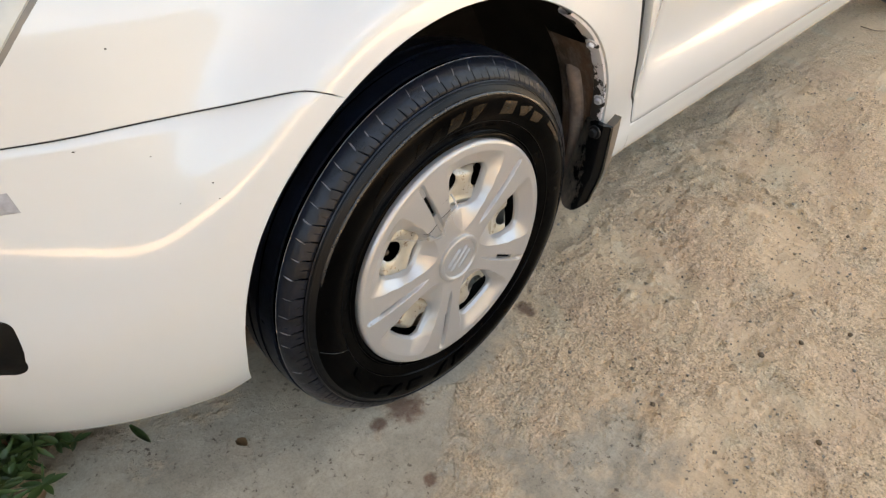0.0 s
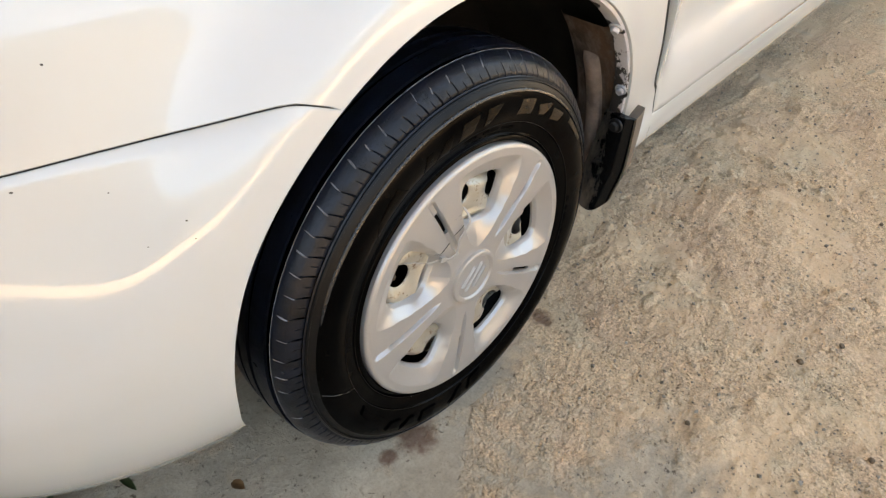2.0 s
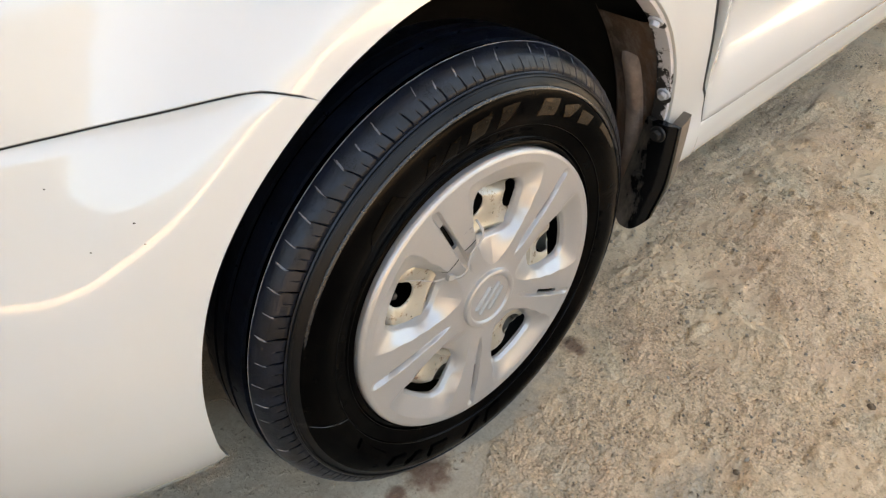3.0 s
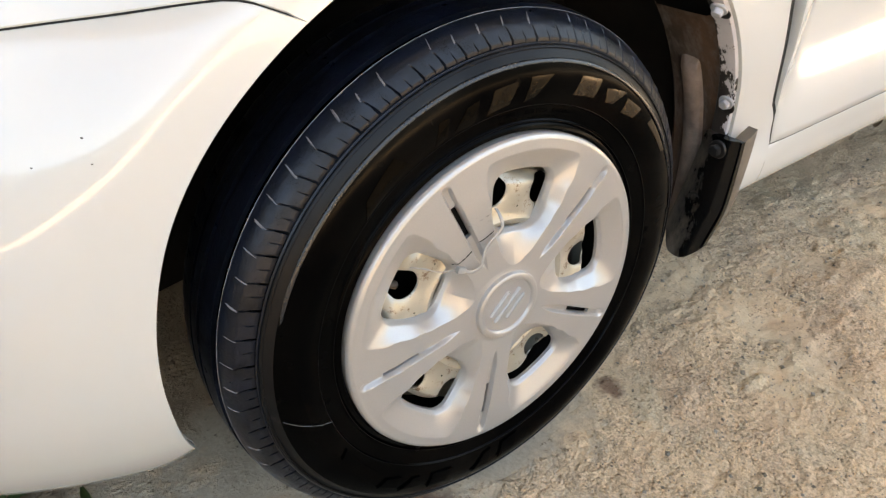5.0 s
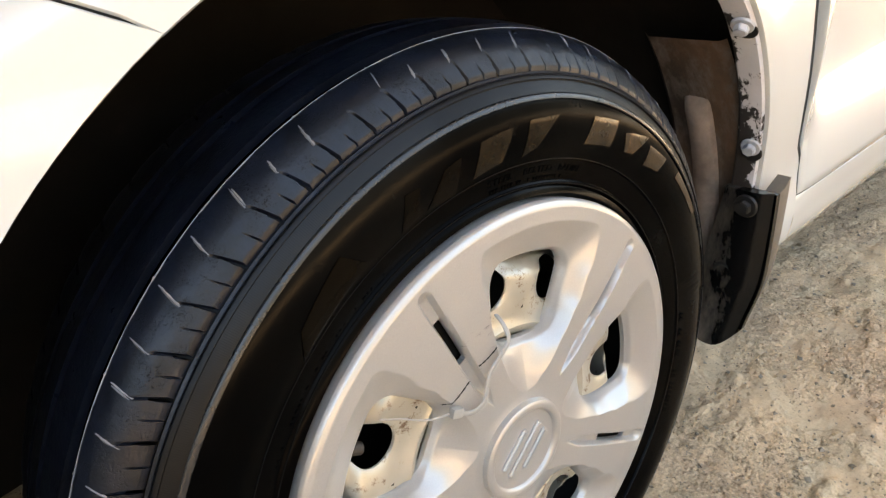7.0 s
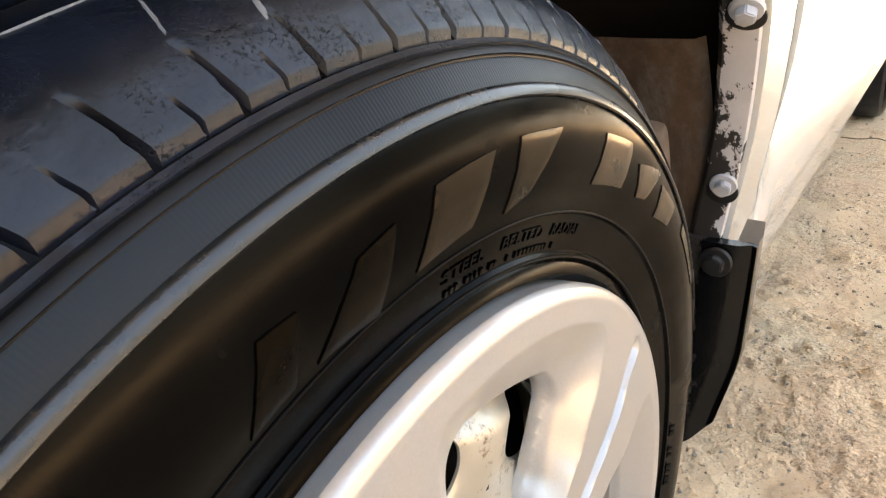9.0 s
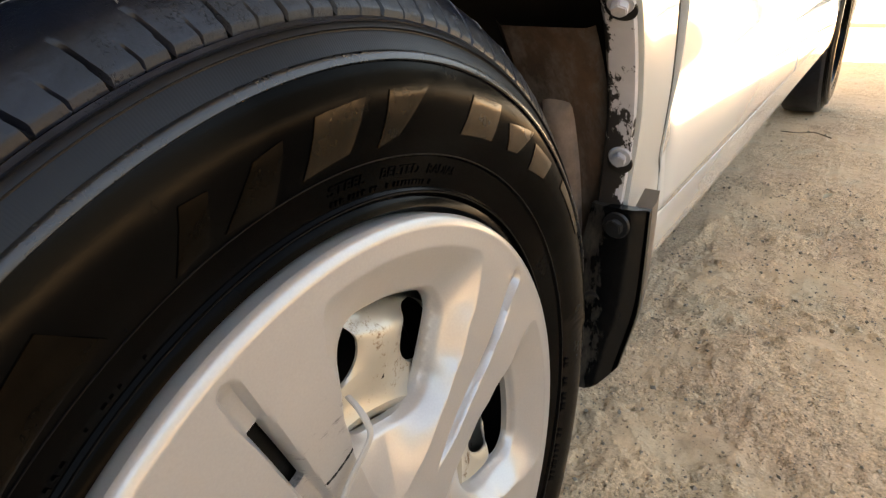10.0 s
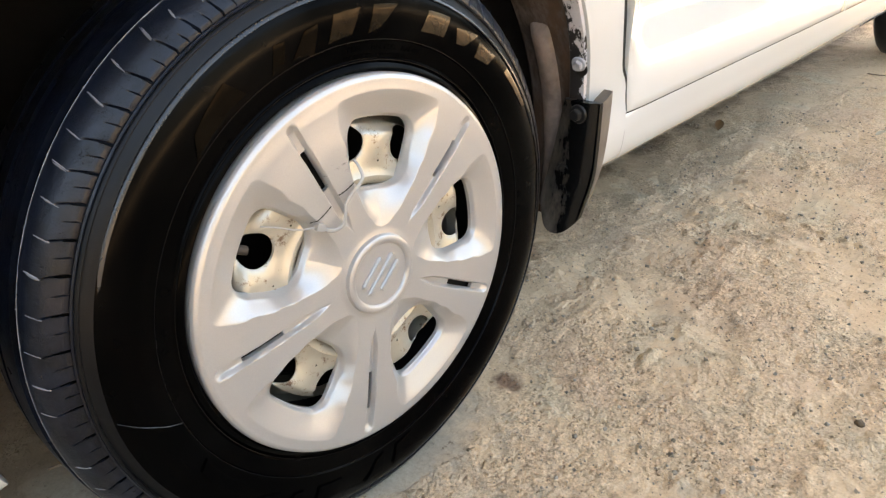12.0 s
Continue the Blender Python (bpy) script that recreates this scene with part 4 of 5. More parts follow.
def build_tread():
    verts, faces = [], []

    def block(a0, a1, ys, slant, sink=0.0062, cols=3, whole=False):
        """One rubber block between two angles, over the widths ys; a whole one runs on into its neighbour."""
        base, m = len(verts), len(ys)
        for i in range(cols + 1):
            for j, y in enumerate(ys):
                a = a0 + (a1 - a0) * i / cols + slant * (y - ys[0])
                r = tread_radius(y)
                if (i in (0, cols) or j == 0) and not whole:
                    r -= 0.0006
                verts.append((r * math.cos(a), y, r * math.sin(a)))
        for i in range(cols):
            for j in range(m - 1):
                k = base + i * m + j
                faces.append((k, k + m, k + m + 1, k + 1))
        rim = [(i, 0) for i in range(cols)] + [(cols, j) for j in range(m - 1)] + [(i, m - 1) for i in range(cols, 0, -1)] + [(0, j) for j in range(m - 1, 0, -1)]
        low = len(verts)
        for i, j in rim:
            y = ys[j]
            a = a0 + (a1 - a0) * i / cols + slant * (y - ys[0])
            r = tread_radius(y) - sink
            verts.append((r * math.cos(a), y + (0.0012 if j == 0 else 0.0), r * math.sin(a)))
        for k in range(len(rim)):
            n = (k + 1) % len(rim)
            ia, ib = base + rim[k][0] * m + rim[k][1], base + rim[n][0] * m + rim[n][1]
            faces.append((ia, ib, low + n, low + k))

    rows = [0.0144, 0.0147, 0.0151, 0.0159, 0.0166, 0.0174, 0.0182, 0.0188, 0.0192, 0.0205, 0.0222, 0.0229, 0.0233, 0.026, 0.029, 0.032, 0.035, 0.0366, 0.0372, 0.0376]
    rng = random.Random(9)
    lines = []
    for a0, a1 in zip(PITCHES, PITCHES[1:]):
        # angle, and the groove that it lies in: 2 wide, 1 thin, 0 none; edge marks the rounded brink
        wide, thin, mid = 0.00095 / 0.28, 0.00055 / 0.28, (a0 + a1) / 2 + rng.uniform(-0.002, 0.002)
        hook = rng.uniform(0.6, 1.2) * wide
        lines += [(a0 - 0.55 * wide, 2), (a0 + 0.55 * wide, 2, hook), (a0 + wide, 0, hook), (a0 + 2 * wide, 0, hook)]
        lines += [(a0 + (mid - a0) * k / 4, 0) for k in (2, 3)]
        lines += [(mid - 2 * thin, 0), (mid - thin, 0), (mid - 0.4 * thin, 1), (mid + 0.4 * thin, 1, hook * 0.4), (mid + thin, 0, hook * 0.4), (mid + 2 * thin, 0, hook * 0.4)]
        lines += [(mid + (a1 - mid) * k / 4, 0) for k in (2, 3)]
        lines += [(a1 - 2 * wide, 0), (a1 - wide, 0)]
    n = len(rows)
    for a, groove, *hook in lines:
        for j, y in enumerate(rows):
            r = tread_radius(y)
            # the grooves widen into a hook at the outer brink
            turn = LEAN * (min(y, GROOVE_END) - OUTER) + (hook[0] * ease((0.0176 - y) / 0.0012) if hook else 0.0)
            p = Vector((math.cos(a), y * 4, math.sin(a))) * 9
            r += 0.00022 * noise.noise(p * 3) + 0.00012 * noise.noise(p * 11)
            if groove:
                end = GROOVE_END if groove == 2 else SIPE_END
                r -= (0.0042 if groove == 2 else 0.0034) * ease((end - y) / 0.0026)
            if j in (0, n - 1):
                r -= 0.0045
            elif j in (1, n - 2):
                r -= 0.0004
            verts.append((r * math.cos(a + turn), y + (0.0004 if j == 0 else 0.0), r * math.sin(a + turn)))
    for i in range(len(lines)):
        k = (i + 1) % len(lines)
        for j in range(n - 1):
            faces.append((i * n + j, k * n + j, k * n + j + 1, i * n + j + 1))
    for a0, a1 in zip(PITCHES, PITCHES[1:]):
        block(a0 + 0.004, a1 - 0.004, INNER, -0.75)
    for ys in (EDGE, [0.0445, 0.050, 0.056, 0.062, 0.0675], [0.0740, 0.080, 0.0885], [0.0945, 0.10, 0.107]):
        for k in range(90):
            block(2 * math.pi * k / 90, 2 * math.pi * (k + 1) / 90, ys, 0.0, 0.0045, whole=True)
    return [squash(p) for p in verts], faces


front_wheel = build_wheel("wheel", HUB)


def build_cabin():
    """Glass house, roof, pillars, nose and tail, and the far side as the near one's mirror image."""
    wide = 1.66
    glass = plain("dark_glass", (0.012, 0.014, 0.014), 0.06, grain=20.0, depth=0.0)
    low = [(0.42, 0.13), (2.86, 0.16)]
    high = [(1.02, 0.26), (2.62, 0.28)]

    def ring(pts, z, e):
        (x0, y0), (x1, y1) = pts
        return [(x0 - e, y0 - e, z), (x1 + e, y1 - e, z), (x1 + e, wide - y1 + e, z), (x0 - e, wide - y0 + e, z)]

    bm = bmesh.new()
    vs = [bm.verts.new(p) for p in ring(low, 0.945, 0.0) + ring(high, 1.47, 0.0)]
    for k in range(4):
        n = (k + 1) % 4
        bm.faces.new((vs[k], vs[n], vs[4 + n], vs[4 + k]))
    bm.faces.new(vs[4:])
    bmesh.ops.bevel(bm, geom=list(bm.edges), offset=0.03, segments=3, affect="EDGES")
    part("window_glass", bm, glass, car, "dark tinted cabin windows")
    bm = bmesh.new()
    vs = [bm.verts.new(p) for p in ring(high, 1.455, 0.015) + ring([(1.12, 0.34), (2.52, 0.36)], 1.515, 0.0)]
    for k in range(4):
        n = (k + 1) % 4
        bm.faces.new((vs[k], vs[n], vs[4 + n], vs[4 + k]))
    bm.faces.new(vs[4:])
    bm.faces.new(vs[3::-1])
    bmesh.ops.bevel(bm, geom=list(bm.edges), offset=0.025, segments=3, affect="EDGES")
    part("roof", bm, PAINT, car, "white painted roof")
    for y_low, y_high in ((0.125, 0.255), (wide - 0.125, wide - 0.255)):
        for x_low, x_high in ((0.46, 1.06), (1.33, 1.42), (2.08, 2.08), (2.82, 2.60)):
            part("pillar", tube([(x_low, y_low, 0.94), (x_high, y_high, 1.47)], 0.028, 8), PAINT, car)
    part("tailgate", box_bm((0.34, 1.36, 0.62), (2.86, 0.83, 0.645), 0.05, 4), PAINT, car, "white painted tailgate")
    part("nose", box_bm((0.10, 0.50, 0.52), (-0.735, 0.83, 0.50), 0.04, 4), PAINT, car, "white painted front bumper centre")
    part("grille", box_bm((0.03, 0.40, 0.16), (-0.785, 0.83, 0.42), 0.012, 3), BLACK, car, "black lower grille")
    for name in ("front_bumper", "fender", "front_door", "rear_door", "sill", "rear_quarter", "rear_corner"):
        near = bpy.data.objects[name].data
        verts = [(v.co.x, wide - v.co.y, v.co.z) for v in near.vertices]
        part(name, (verts, [tuple(reversed(p.vertices)) for p in near.polygons]), PAINT, car, bpy.data.objects[name].get("label", ""), sharp=50)
    for x in (0.0, 2.47):
        far = build_wheel("wheel", (x, wide - 0.012, 0.28), False)
        far.rotation_euler = (0, 0, math.pi)
        part("steel_rim", revolve([(0.0, 0.03), (0.09, 0.028), (0.12, 0.035), (0.15, 0.055), (0.172, 0.03), (0.18, 0.018)], 72), STEEL, far)


build_cabin()
rear_wheel = build_wheel("rear_wheel", (REAR, 0.012, 0.28), False)

# ---- wheel cover ----
SPOKES = [radians(-30.5 + 72 * k) for k in range(5)]


def spoke_half(u):
    return curve_at(u, [(0.030, 0.025), (0.045, 0.0210), (0.060, 0.0190), (0.085, 0.0210), (0.105, 0.0250), (0.130, 0.0325), (0.168, 0.045)])


def pocket_dist(r, a):
    """Signed depth inside the pocket between two spokes, a measured from the pocket's middle."""
    b = radians(36) - abs(a)
    u, v = r * math.cos(b), r * math.sin(b)
    side = v - spoke_half(u)
    outer = 0.1655 - r
    inner = r - 0.043
    d = side
    for other in (outer, inner):
        k = 0.008
        h = max(k - abs(d - other), 0.0) / k
        d = min(d, other) - h * h * k * 0.25
    return d


def window_dist(r, a):
    """Signed distance outside the hole in a pocket."""
    x, z = r * math.cos(a), abs(r * math.sin(a))
    slope = 0.16
    half = 0.0278 + slope * (x - 0.079)
    d1 = (z - half) / math.sqrt(1 + slope * slope)
    d2, d3 = r - 0.141, 0.079 - x
    rad = 0.018 if d3 > d2 else 0.0125
    q = [max(d1 + rad, 0), max(d2 + rad, 0), max(d3 + rad, 0)]
    corner = math.sqrt(q[0] ** 2 + max(q[1], q[2]) ** 2) - rad
    return max(corner, max(d1, d2, d3)) if max(d1, d2, d3) > -rad else max(d1, d2, d3)


def cover_y(r, ang):
    """Depth of the wheel cover's face at a place, and how far outside its holes that place lies."""
    sector = min(range(5), key=lambda k: abs((ang - SPOKES[k] + math.pi) % (2 * math.pi) - math.pi))
    off = (ang - SPOKES[sector] + math.pi) % (2 * math.pi) - math.pi
    u, v = r * math.cos(off), r * math.sin(off)
    a = abs(off) - radians(36)
    crown = curve_at(r, [(0.0, -0.001), (0.03, -0.001), (0.045, 0.0015), (0.08, 0.0005), (0.13, -0.0012), (0.160, 0.0), (0.1740, 0.0007), (0.1776, 0.0022), (0.179, 0.0055)])
    hole = 1.0
    y = crown
    p = pocket_dist(r, a)
    if p > 0:
        w = window_dist(r, a)
        hole = w
        s = p / (p + max(w, 0.0) + 1e-6)
        y += 0.013 * (0.75 * s + 0.25 * ease(s)) * ease(p / 0.0012) + (0.0035 * ease(1 - w / 0.003) if w < 0.003 else 0.0)
    else:
        # long groove down the spoke's middle, with an open slot in its deepest stretch
        g = 0.0050 * ease((u - 0.048) / 0.035) if u < 0.1655 else 0.005 * math.sqrt(max(0.0, 1 - ((u - 0.1655) / 0.0055) ** 2))
        if 0.048 < u < 0.171 and g > 0:
            d = (abs(v) - g)
            deep = 0.0050 * ease((u - 0.05) / 0.03) * ease((0.1735 - u) / 0.012)
            y += deep * (1 - ease((d + 0.0022) / 0.0026))
        if 0.1035 < u < 0.146:
            hole = min(hole, max(abs(v) - 0.0030, 0.1045 - u, u - 0.145))
    return y, hole


def build_cover():
    nr, na = 150, 900
    rs = [0.0385 + (0.179 - 0.0385) * i / nr for i in range(nr + 1)]
    verts, holes = [], []
    fine = [2 * math.pi * k / na for k in range(na)]
    for r in rs:
        for a in fine:
            y, h = cover_y(r, a)
            verts.append([r * math.cos(a), y, r * math.sin(a)])
            holes.append(h)
    keep = []
    for i in range(nr):
        for k in range(na):
            n = (k + 1) % na
            q = (i * na + k, (i + 1) * na + k, (i + 1) * na + n, i * na + n)
            if sum(holes[c] for c in q) > 0:
                keep.append(q)
    # draw the rim of each hole onto its true outline
    edges = {}
    for q in keep:
        for a, b in zip(q, q[1:] + q[:1]):
            e = (min(a, b), max(a, b))
            edges[e] = edges.get(e, 0) + 1
    rim = {v for e, c in edges.items() if c == 1 for v in e if na <= v < nr * na}

    def value(x, z):
        return cover_y(math.hypot(x, z), math.atan2(z, x))[1]

    for v in rim:
        x, y, z = verts[v]
        for _ in range(4):
            h = value(x, z)
            if abs(h) > 0.004:
                break
            e = 0.0002
            gx, gz = (value(x + e, z) - value(x - e, z)) / (2 * e), (value(x, z + e) - value(x, z - e)) / (2 * e)
            g2 = gx * gx + gz * gz
            if g2 < 0.05:
                break
            x, z = x - h * gx / g2 * 0.9, z - h * gz / g2 * 0.9
        verts[v] = [x, cover_y(math.hypot(x, z), math.atan2(z, x))[0] if abs(value(x, z)) < 0.003 else y, z]
    # turn the edges inwards so that the plastic has thickness
    faces = list(keep)
    inner = {}
    for v in rim:
        inner[v] = len(verts)
        x, y, z = verts[v]
        verts.append([x, y + 0.004, z])
    for (a, b), c in edges.items():
        if c == 1 and a in inner and b in inner:
            faces.append((a, b, inner[b], inner[a]))
    back = len(verts)
    for k in range(na):
        a = fine[k]
        verts.append([0.1775 * math.cos(a), 0.022, 0.1775 * math.sin(a)])
    for k in range(na):
        faces.append((nr * na + k, nr * na + (k + 1) % na, back + (k + 1) % na, back + k))
    used = sorted({c for q in faces for c in q})
    remap = {v: i for i, v in enumerate(used)}
    return [verts[v] for v in used], [tuple(remap[c] for c in q) for q in faces]


cover = part("wheel_cover", build_cover(), SILVER, front_wheel, "silver plastic five-spoke wheel cover, lightly scuffed", sharp=40)
cap_prof = [(0.0390, 0.0012), (0.0384, -0.0004), (0.0378, -0.0030), (0.0366, -0.0040), (0.0345, -0.0043), (0.0325, -0.0041), (0.0312, -0.0032), (0.0304, -0.0014), (0.0292, -0.0012), (0.0, -0.0026)]
# a plain black plate backs each spoke's slot
for a in SPOKES:
    arc = revolve([(0.098, 0.011), (0.150, 0.011), (0.150, 0.016), (0.098, 0.016), (0.098, 0.011)], 6, math.degrees(a) - 5.5, math.degrees(a) + 5.5)
    part("clip", arc, BLACK, cover, "black plate behind the slot")
badge = part("centre_cap", revolve(cap_prof, 96), SILVER, cover, "round silver centre cap with a raised ring")
# plain raised bars in place of the maker's badge
tilt = Matrix.Rotation(radians(-43), 4, "Y")
for dx, dz, length in ((-0.0104, 0.0035, 0.033), (0.0, 0.0, 0.045), (0.0104, -0.0035, 0.033)):
    m = Matrix.Translation((0, -0.0022, 0)) @ tilt @ Matrix.Translation((dz, 0, dx)) @ Matrix.Diagonal((length, 0.0046, 0.0076, 1))
    bm = bmesh.new()
    made = bmesh.ops.create_cube(bm, size=1, matrix=m)
    bmesh.ops.bevel(bm, geom=list(bm.edges), offset=0.0016, segments=3, affect="EDGES")
    part("badge_bar", bm, SILVER, cover)


def build_disc():
    """The pressed steel wheel behind the cover, with twelve round vent holes."""

    def depth(r, a):
        y = curve_at(r, [(0.03, 0.020), (0.064, 0.030), (0.074, 0.030), (0.080, 0.0215), (0.087, 0.0165), (0.094, 0.0195), (0.124, 0.0205), (0.133, 0.027), (0.140, 0.052), (0.152, 0.075), (0.165, 0.062), (0.172, 0.034), (0.176, 0.024)])
        wave = math.cos(12 * a)
        return y + 0.0042 * wave * math.exp(-(((r - 0.118) / 0.018) ** 2))

    verts, faces, na = [], [], 360
    for rs in ([0.03, 0.045, 0.058, 0.064, 0.068, 0.072, 0.076, 0.080, 0.084, 0.088, 0.092, 0.096, 0.100], [0.138, 0.141, 0.145, 0.149, 0.153, 0.158, 0.163, 0.168, 0.172, 0.176]):
        start = len(verts)
        for r in rs:
            verts += [(r * math.cos(2 * math.pi * k / na), depth(r, 2 * math.pi * k / na), r * math.sin(2 * math.pi * k / na)) for k in range(na)]
        for i in range(len(rs) - 1):
            for k in range(na):
                n = (k + 1) % na
                faces.append((start + i * na + k, start + (i + 1) * na + k, start + (i + 1) * na + n, start + i * na + n))
    # round each vent hole the sheet runs out to its share of the ring
    around, steps, half, hole_r = 72, 8, math.pi / 12, 0.0152
    for sector in range(12):
        mid, start = sector * math.pi / 6, len(verts)
        for k in range(around):
            w = 2 * math.pi * (k + 0.5) / around
            cu, cv = math.cos(w), math.sin(w)
            ends = [((0.138 if cu > 0 else 0.100) - 0.119) / cu if abs(cu) > 1e-6 else 9.0, half * 0.119 / abs(cv)]
            out = min(ends)
            for i in range(-1, steps + 1):
                d = hole_r + (out - hole_r) * max(i, 0) / steps
                r, ang = 0.119 + d * cu, mid + d * cv / 0.119
                verts.append((r * math.cos(ang), depth(r, ang) + (0.002 if i < 0 else 0.0008 if i == 0 else 0.0), r * math.sin(ang)))
        w = steps + 2
        for k in range(around):
            n = (k + 1) % around
            for i in range(w - 1):
                faces.append((start + k * w + i, start + k * w + i + 1, start + n * w + i + 1, start + n * w + i))
    return verts, faces


part("steel_rim", build_disc(), STEEL, front_wheel, "cream painted steel wheel with round vent holes and rust specks")
part("brake_drum", revolve([(0.0, 0.075), (0.13, 0.075), (0.135, 0.08), (0.135, 0.14)], 64), BLACK, front_wheel, "dark brake behind the wheel")
part("barrel", revolve([(0.168, 0.03), (0.160, 0.06), (0.155, 0.09), (0.160, 0.14), (0.175, 0.15)], 96), BLACK, front_wheel, "dark inner rim barrel")
part("steel_rim", revolve([(0.0, 0.03), (0.09, 0.028), (0.12, 0.035), (0.15, 0.055), (0.172, 0.03), (0.18, 0.018)], 72), STEEL, rear_wheel, "steel rear wheel")
part("valve", tube([(-0.1235, 0.022, 0.0705), (-0.1170, 0.0215, 0.0672), (-0.1125, 0.0212, 0.0648)], 0.0040, 12), VALVE, front_wheel, "small rubber tyre valve")
band = smooth_path([(-0.0560, -0.0036, 0.0700), (-0.0505, -0.0040, 0.0655), (-0.0432, -0.0042, 0.0628), (-0.0350, -0.0042, 0.0650), (-0.0318, -0.0042, 0.0740), (-0.0290, -0.0040, 0.0815), (-0.0220, -0.0038, 0.0880), (-0.0140, -0.0036, 0.0930), (-0.0085, -0.0028, 0.0985), (-0.0075, 0.0020, 0.1060), (-0.0060, 0.0100, 0.1100)], 6)
tie = part("cable_tie", tube(band, 0.0019, 8, 0.45), TIE, front_wheel, "white plastic cable tie binding the cracked cover")
part("tail", tube(smooth_path([(-0.1010, 0.0130, 0.0835), (-0.0895, 0.0080, 0.0795), (-0.0762, 0.0005, 0.0745), (-0.0620, -0.0028, 0.0720)], 6), 0.0007, 8, 0.6), TIE, tie)
part("head", box_bm((0.0085, 0.0050, 0.0065), bevel=0.0012, m=Matrix.Translation((-0.0580, -0.0040, 0.0714)) @ Matrix.Rotation(radians(24), 4, "Y")), TIE, tie)


def crack(points):
    """A fine dark split in the plastic of the cover."""
    verts, faces = [], []
    path = smooth_path([(x, 0, z) for x, z in points], 5)
    for i, p in enumerate(path):
        way = (path[min(i + 1, len(path) - 1)] - path[max(i - 1, 0)]).normalized()
        half = 0.00045 * (1 + 0.5 * math.sin(i * 2.3))
        for k in (-1, 1):
            x, z = p.x - k * half * way.z, p.z + k * half * way.x
            y = cover_y(math.hypot(x, z), math.atan2(z, x))[0]
            verts += [(x, y - 0.0003, z), (x, y + 0.0004, z)]
    for i in range(len(path) - 1):
        a = 4 * i
        faces += [(a, a + 2, a + 6, a + 4), (a, a + 4, a + 5, a + 1), (a + 2, a + 3, a + 7, a + 6)]
    part("crack", (verts, faces), GAP, cover, "fine dark crack across the spoke")


crack([(-0.0600, 0.0722), (-0.0585, 0.0742), (-0.0494, 0.0782), (-0.0415, 0.0828)])
crack([(-0.0335, 0.0893), (-0.0260, 0.0908), (-0.0183, 0.0940), (-0.0110, 0.0985)])


# ---- raised marks on the tyre ----
def raised_shape(name, corners, material, rise=0.0011, label="", n=10):
    """A plain raised four-cornered shape on the sidewall, corners as (radius, degrees)."""
    p = [Vector(c) for c in corners]
    verts, faces, w = [], [], n + 1

    def put(i, j, up):
        u, v = i / n, j / n
        q = (p[0] * (1 - u) + p[3] * u) * (1 - v) + (p[1] * (1 - u) + p[2] * u) * v
        r, a = q.x, radians(q.y)
        verts.append((r * math.cos(a), sidewall_y(r) - up, r * math.sin(a)))

    for i in range(w):
        for j in range(w):
            edge = i in (0, n) or j in (0, n)
            put(i, j, rise * (0.72 if edge else 1.0))
    faces = [(i * w + j, i * w + j + 1, (i + 1) * w + j + 1, (i + 1) * w + j) for i in range(n) for j in range(n)]
    rim = [(i, 0) for i in range(n)] + [(n, j) for j in range(n)] + [(i, n) for i in range(n, 0, -1)] + [(0, j) for j in range(n, 0, -1)]
    low = len(verts)
    for i, j in rim:
        put(i, j, -0.0004)
    for k, (i, j) in enumerate(rim):
        q = (k + 1) % len(rim)
        a, b = rim[q]
        faces.append((i * w + j, a * w + b, low + q, low + k))
    return part(name, (verts, faces), material, front_wheel, label, sharp=50)


GOLD_MARKS = (
    ((0.2075, 110.4), (0.2265, 107.9), (0.2250, 105.4), (0.2085, 106.9)),
    ((0.2080, 105.0), (0.2245, 100.9), (0.2260, 97.6), (0.2050, 99.4)),
    ((0.2085, 95.6), (0.2285, 93.7), (0.2300, 87.2), (0.2110, 89.4)),
    ((0.2098, 84.9), (0.2312, 83.8), (0.2322, 77.5), (0.2135, 81.8)),
    ((0.2145, 69.8), (0.2328, 68.6), (0.2345, 61.9), (0.2165, 62.4)),
    ((0.2172, 57.6), (0.2292, 59.2), (0.2362, 51.6), (0.2190, 55.0)),
    ((0.2175, 50.2), (0.2320, 50.6), (0.2345, 43.8), (0.2215, 45.0)),
)
for k, corners in enumerate(GOLD_MARKS):
    raised_shape("raised_mark", corners, MARK if k > 3 else DIM_MARK if k > 1 else FAINT_MARK, label="raised mark in worn gold on the rubber", rise=0.0006)
raised_shape("raised_mark", ((0.2310, 38.5), (0.2385, 38.0), (0.2400, 25.5), (0.2330, 26.5)), MARK, 0.0007)
raised_shape("raised_mark", ((0.2060, 133.0), (0.2205, 129.5), (0.2285, 119.5), (0.2105, 117.0)), FAINT_MARK, 0.0008, n=12)
# the same plain marks unpainted on the lower half
for corners in GOLD_MARKS[2:]:
    raised_shape("raised_mark", tuple((r, a + 180.0) for r, a in corners), SIDEWALL)
raised_shape("raised_mark", ((0.2150, 219.5), (0.2300, 221.0), (0.2195, 205.0), (0.2095, 204.0)), SIDEWALL)


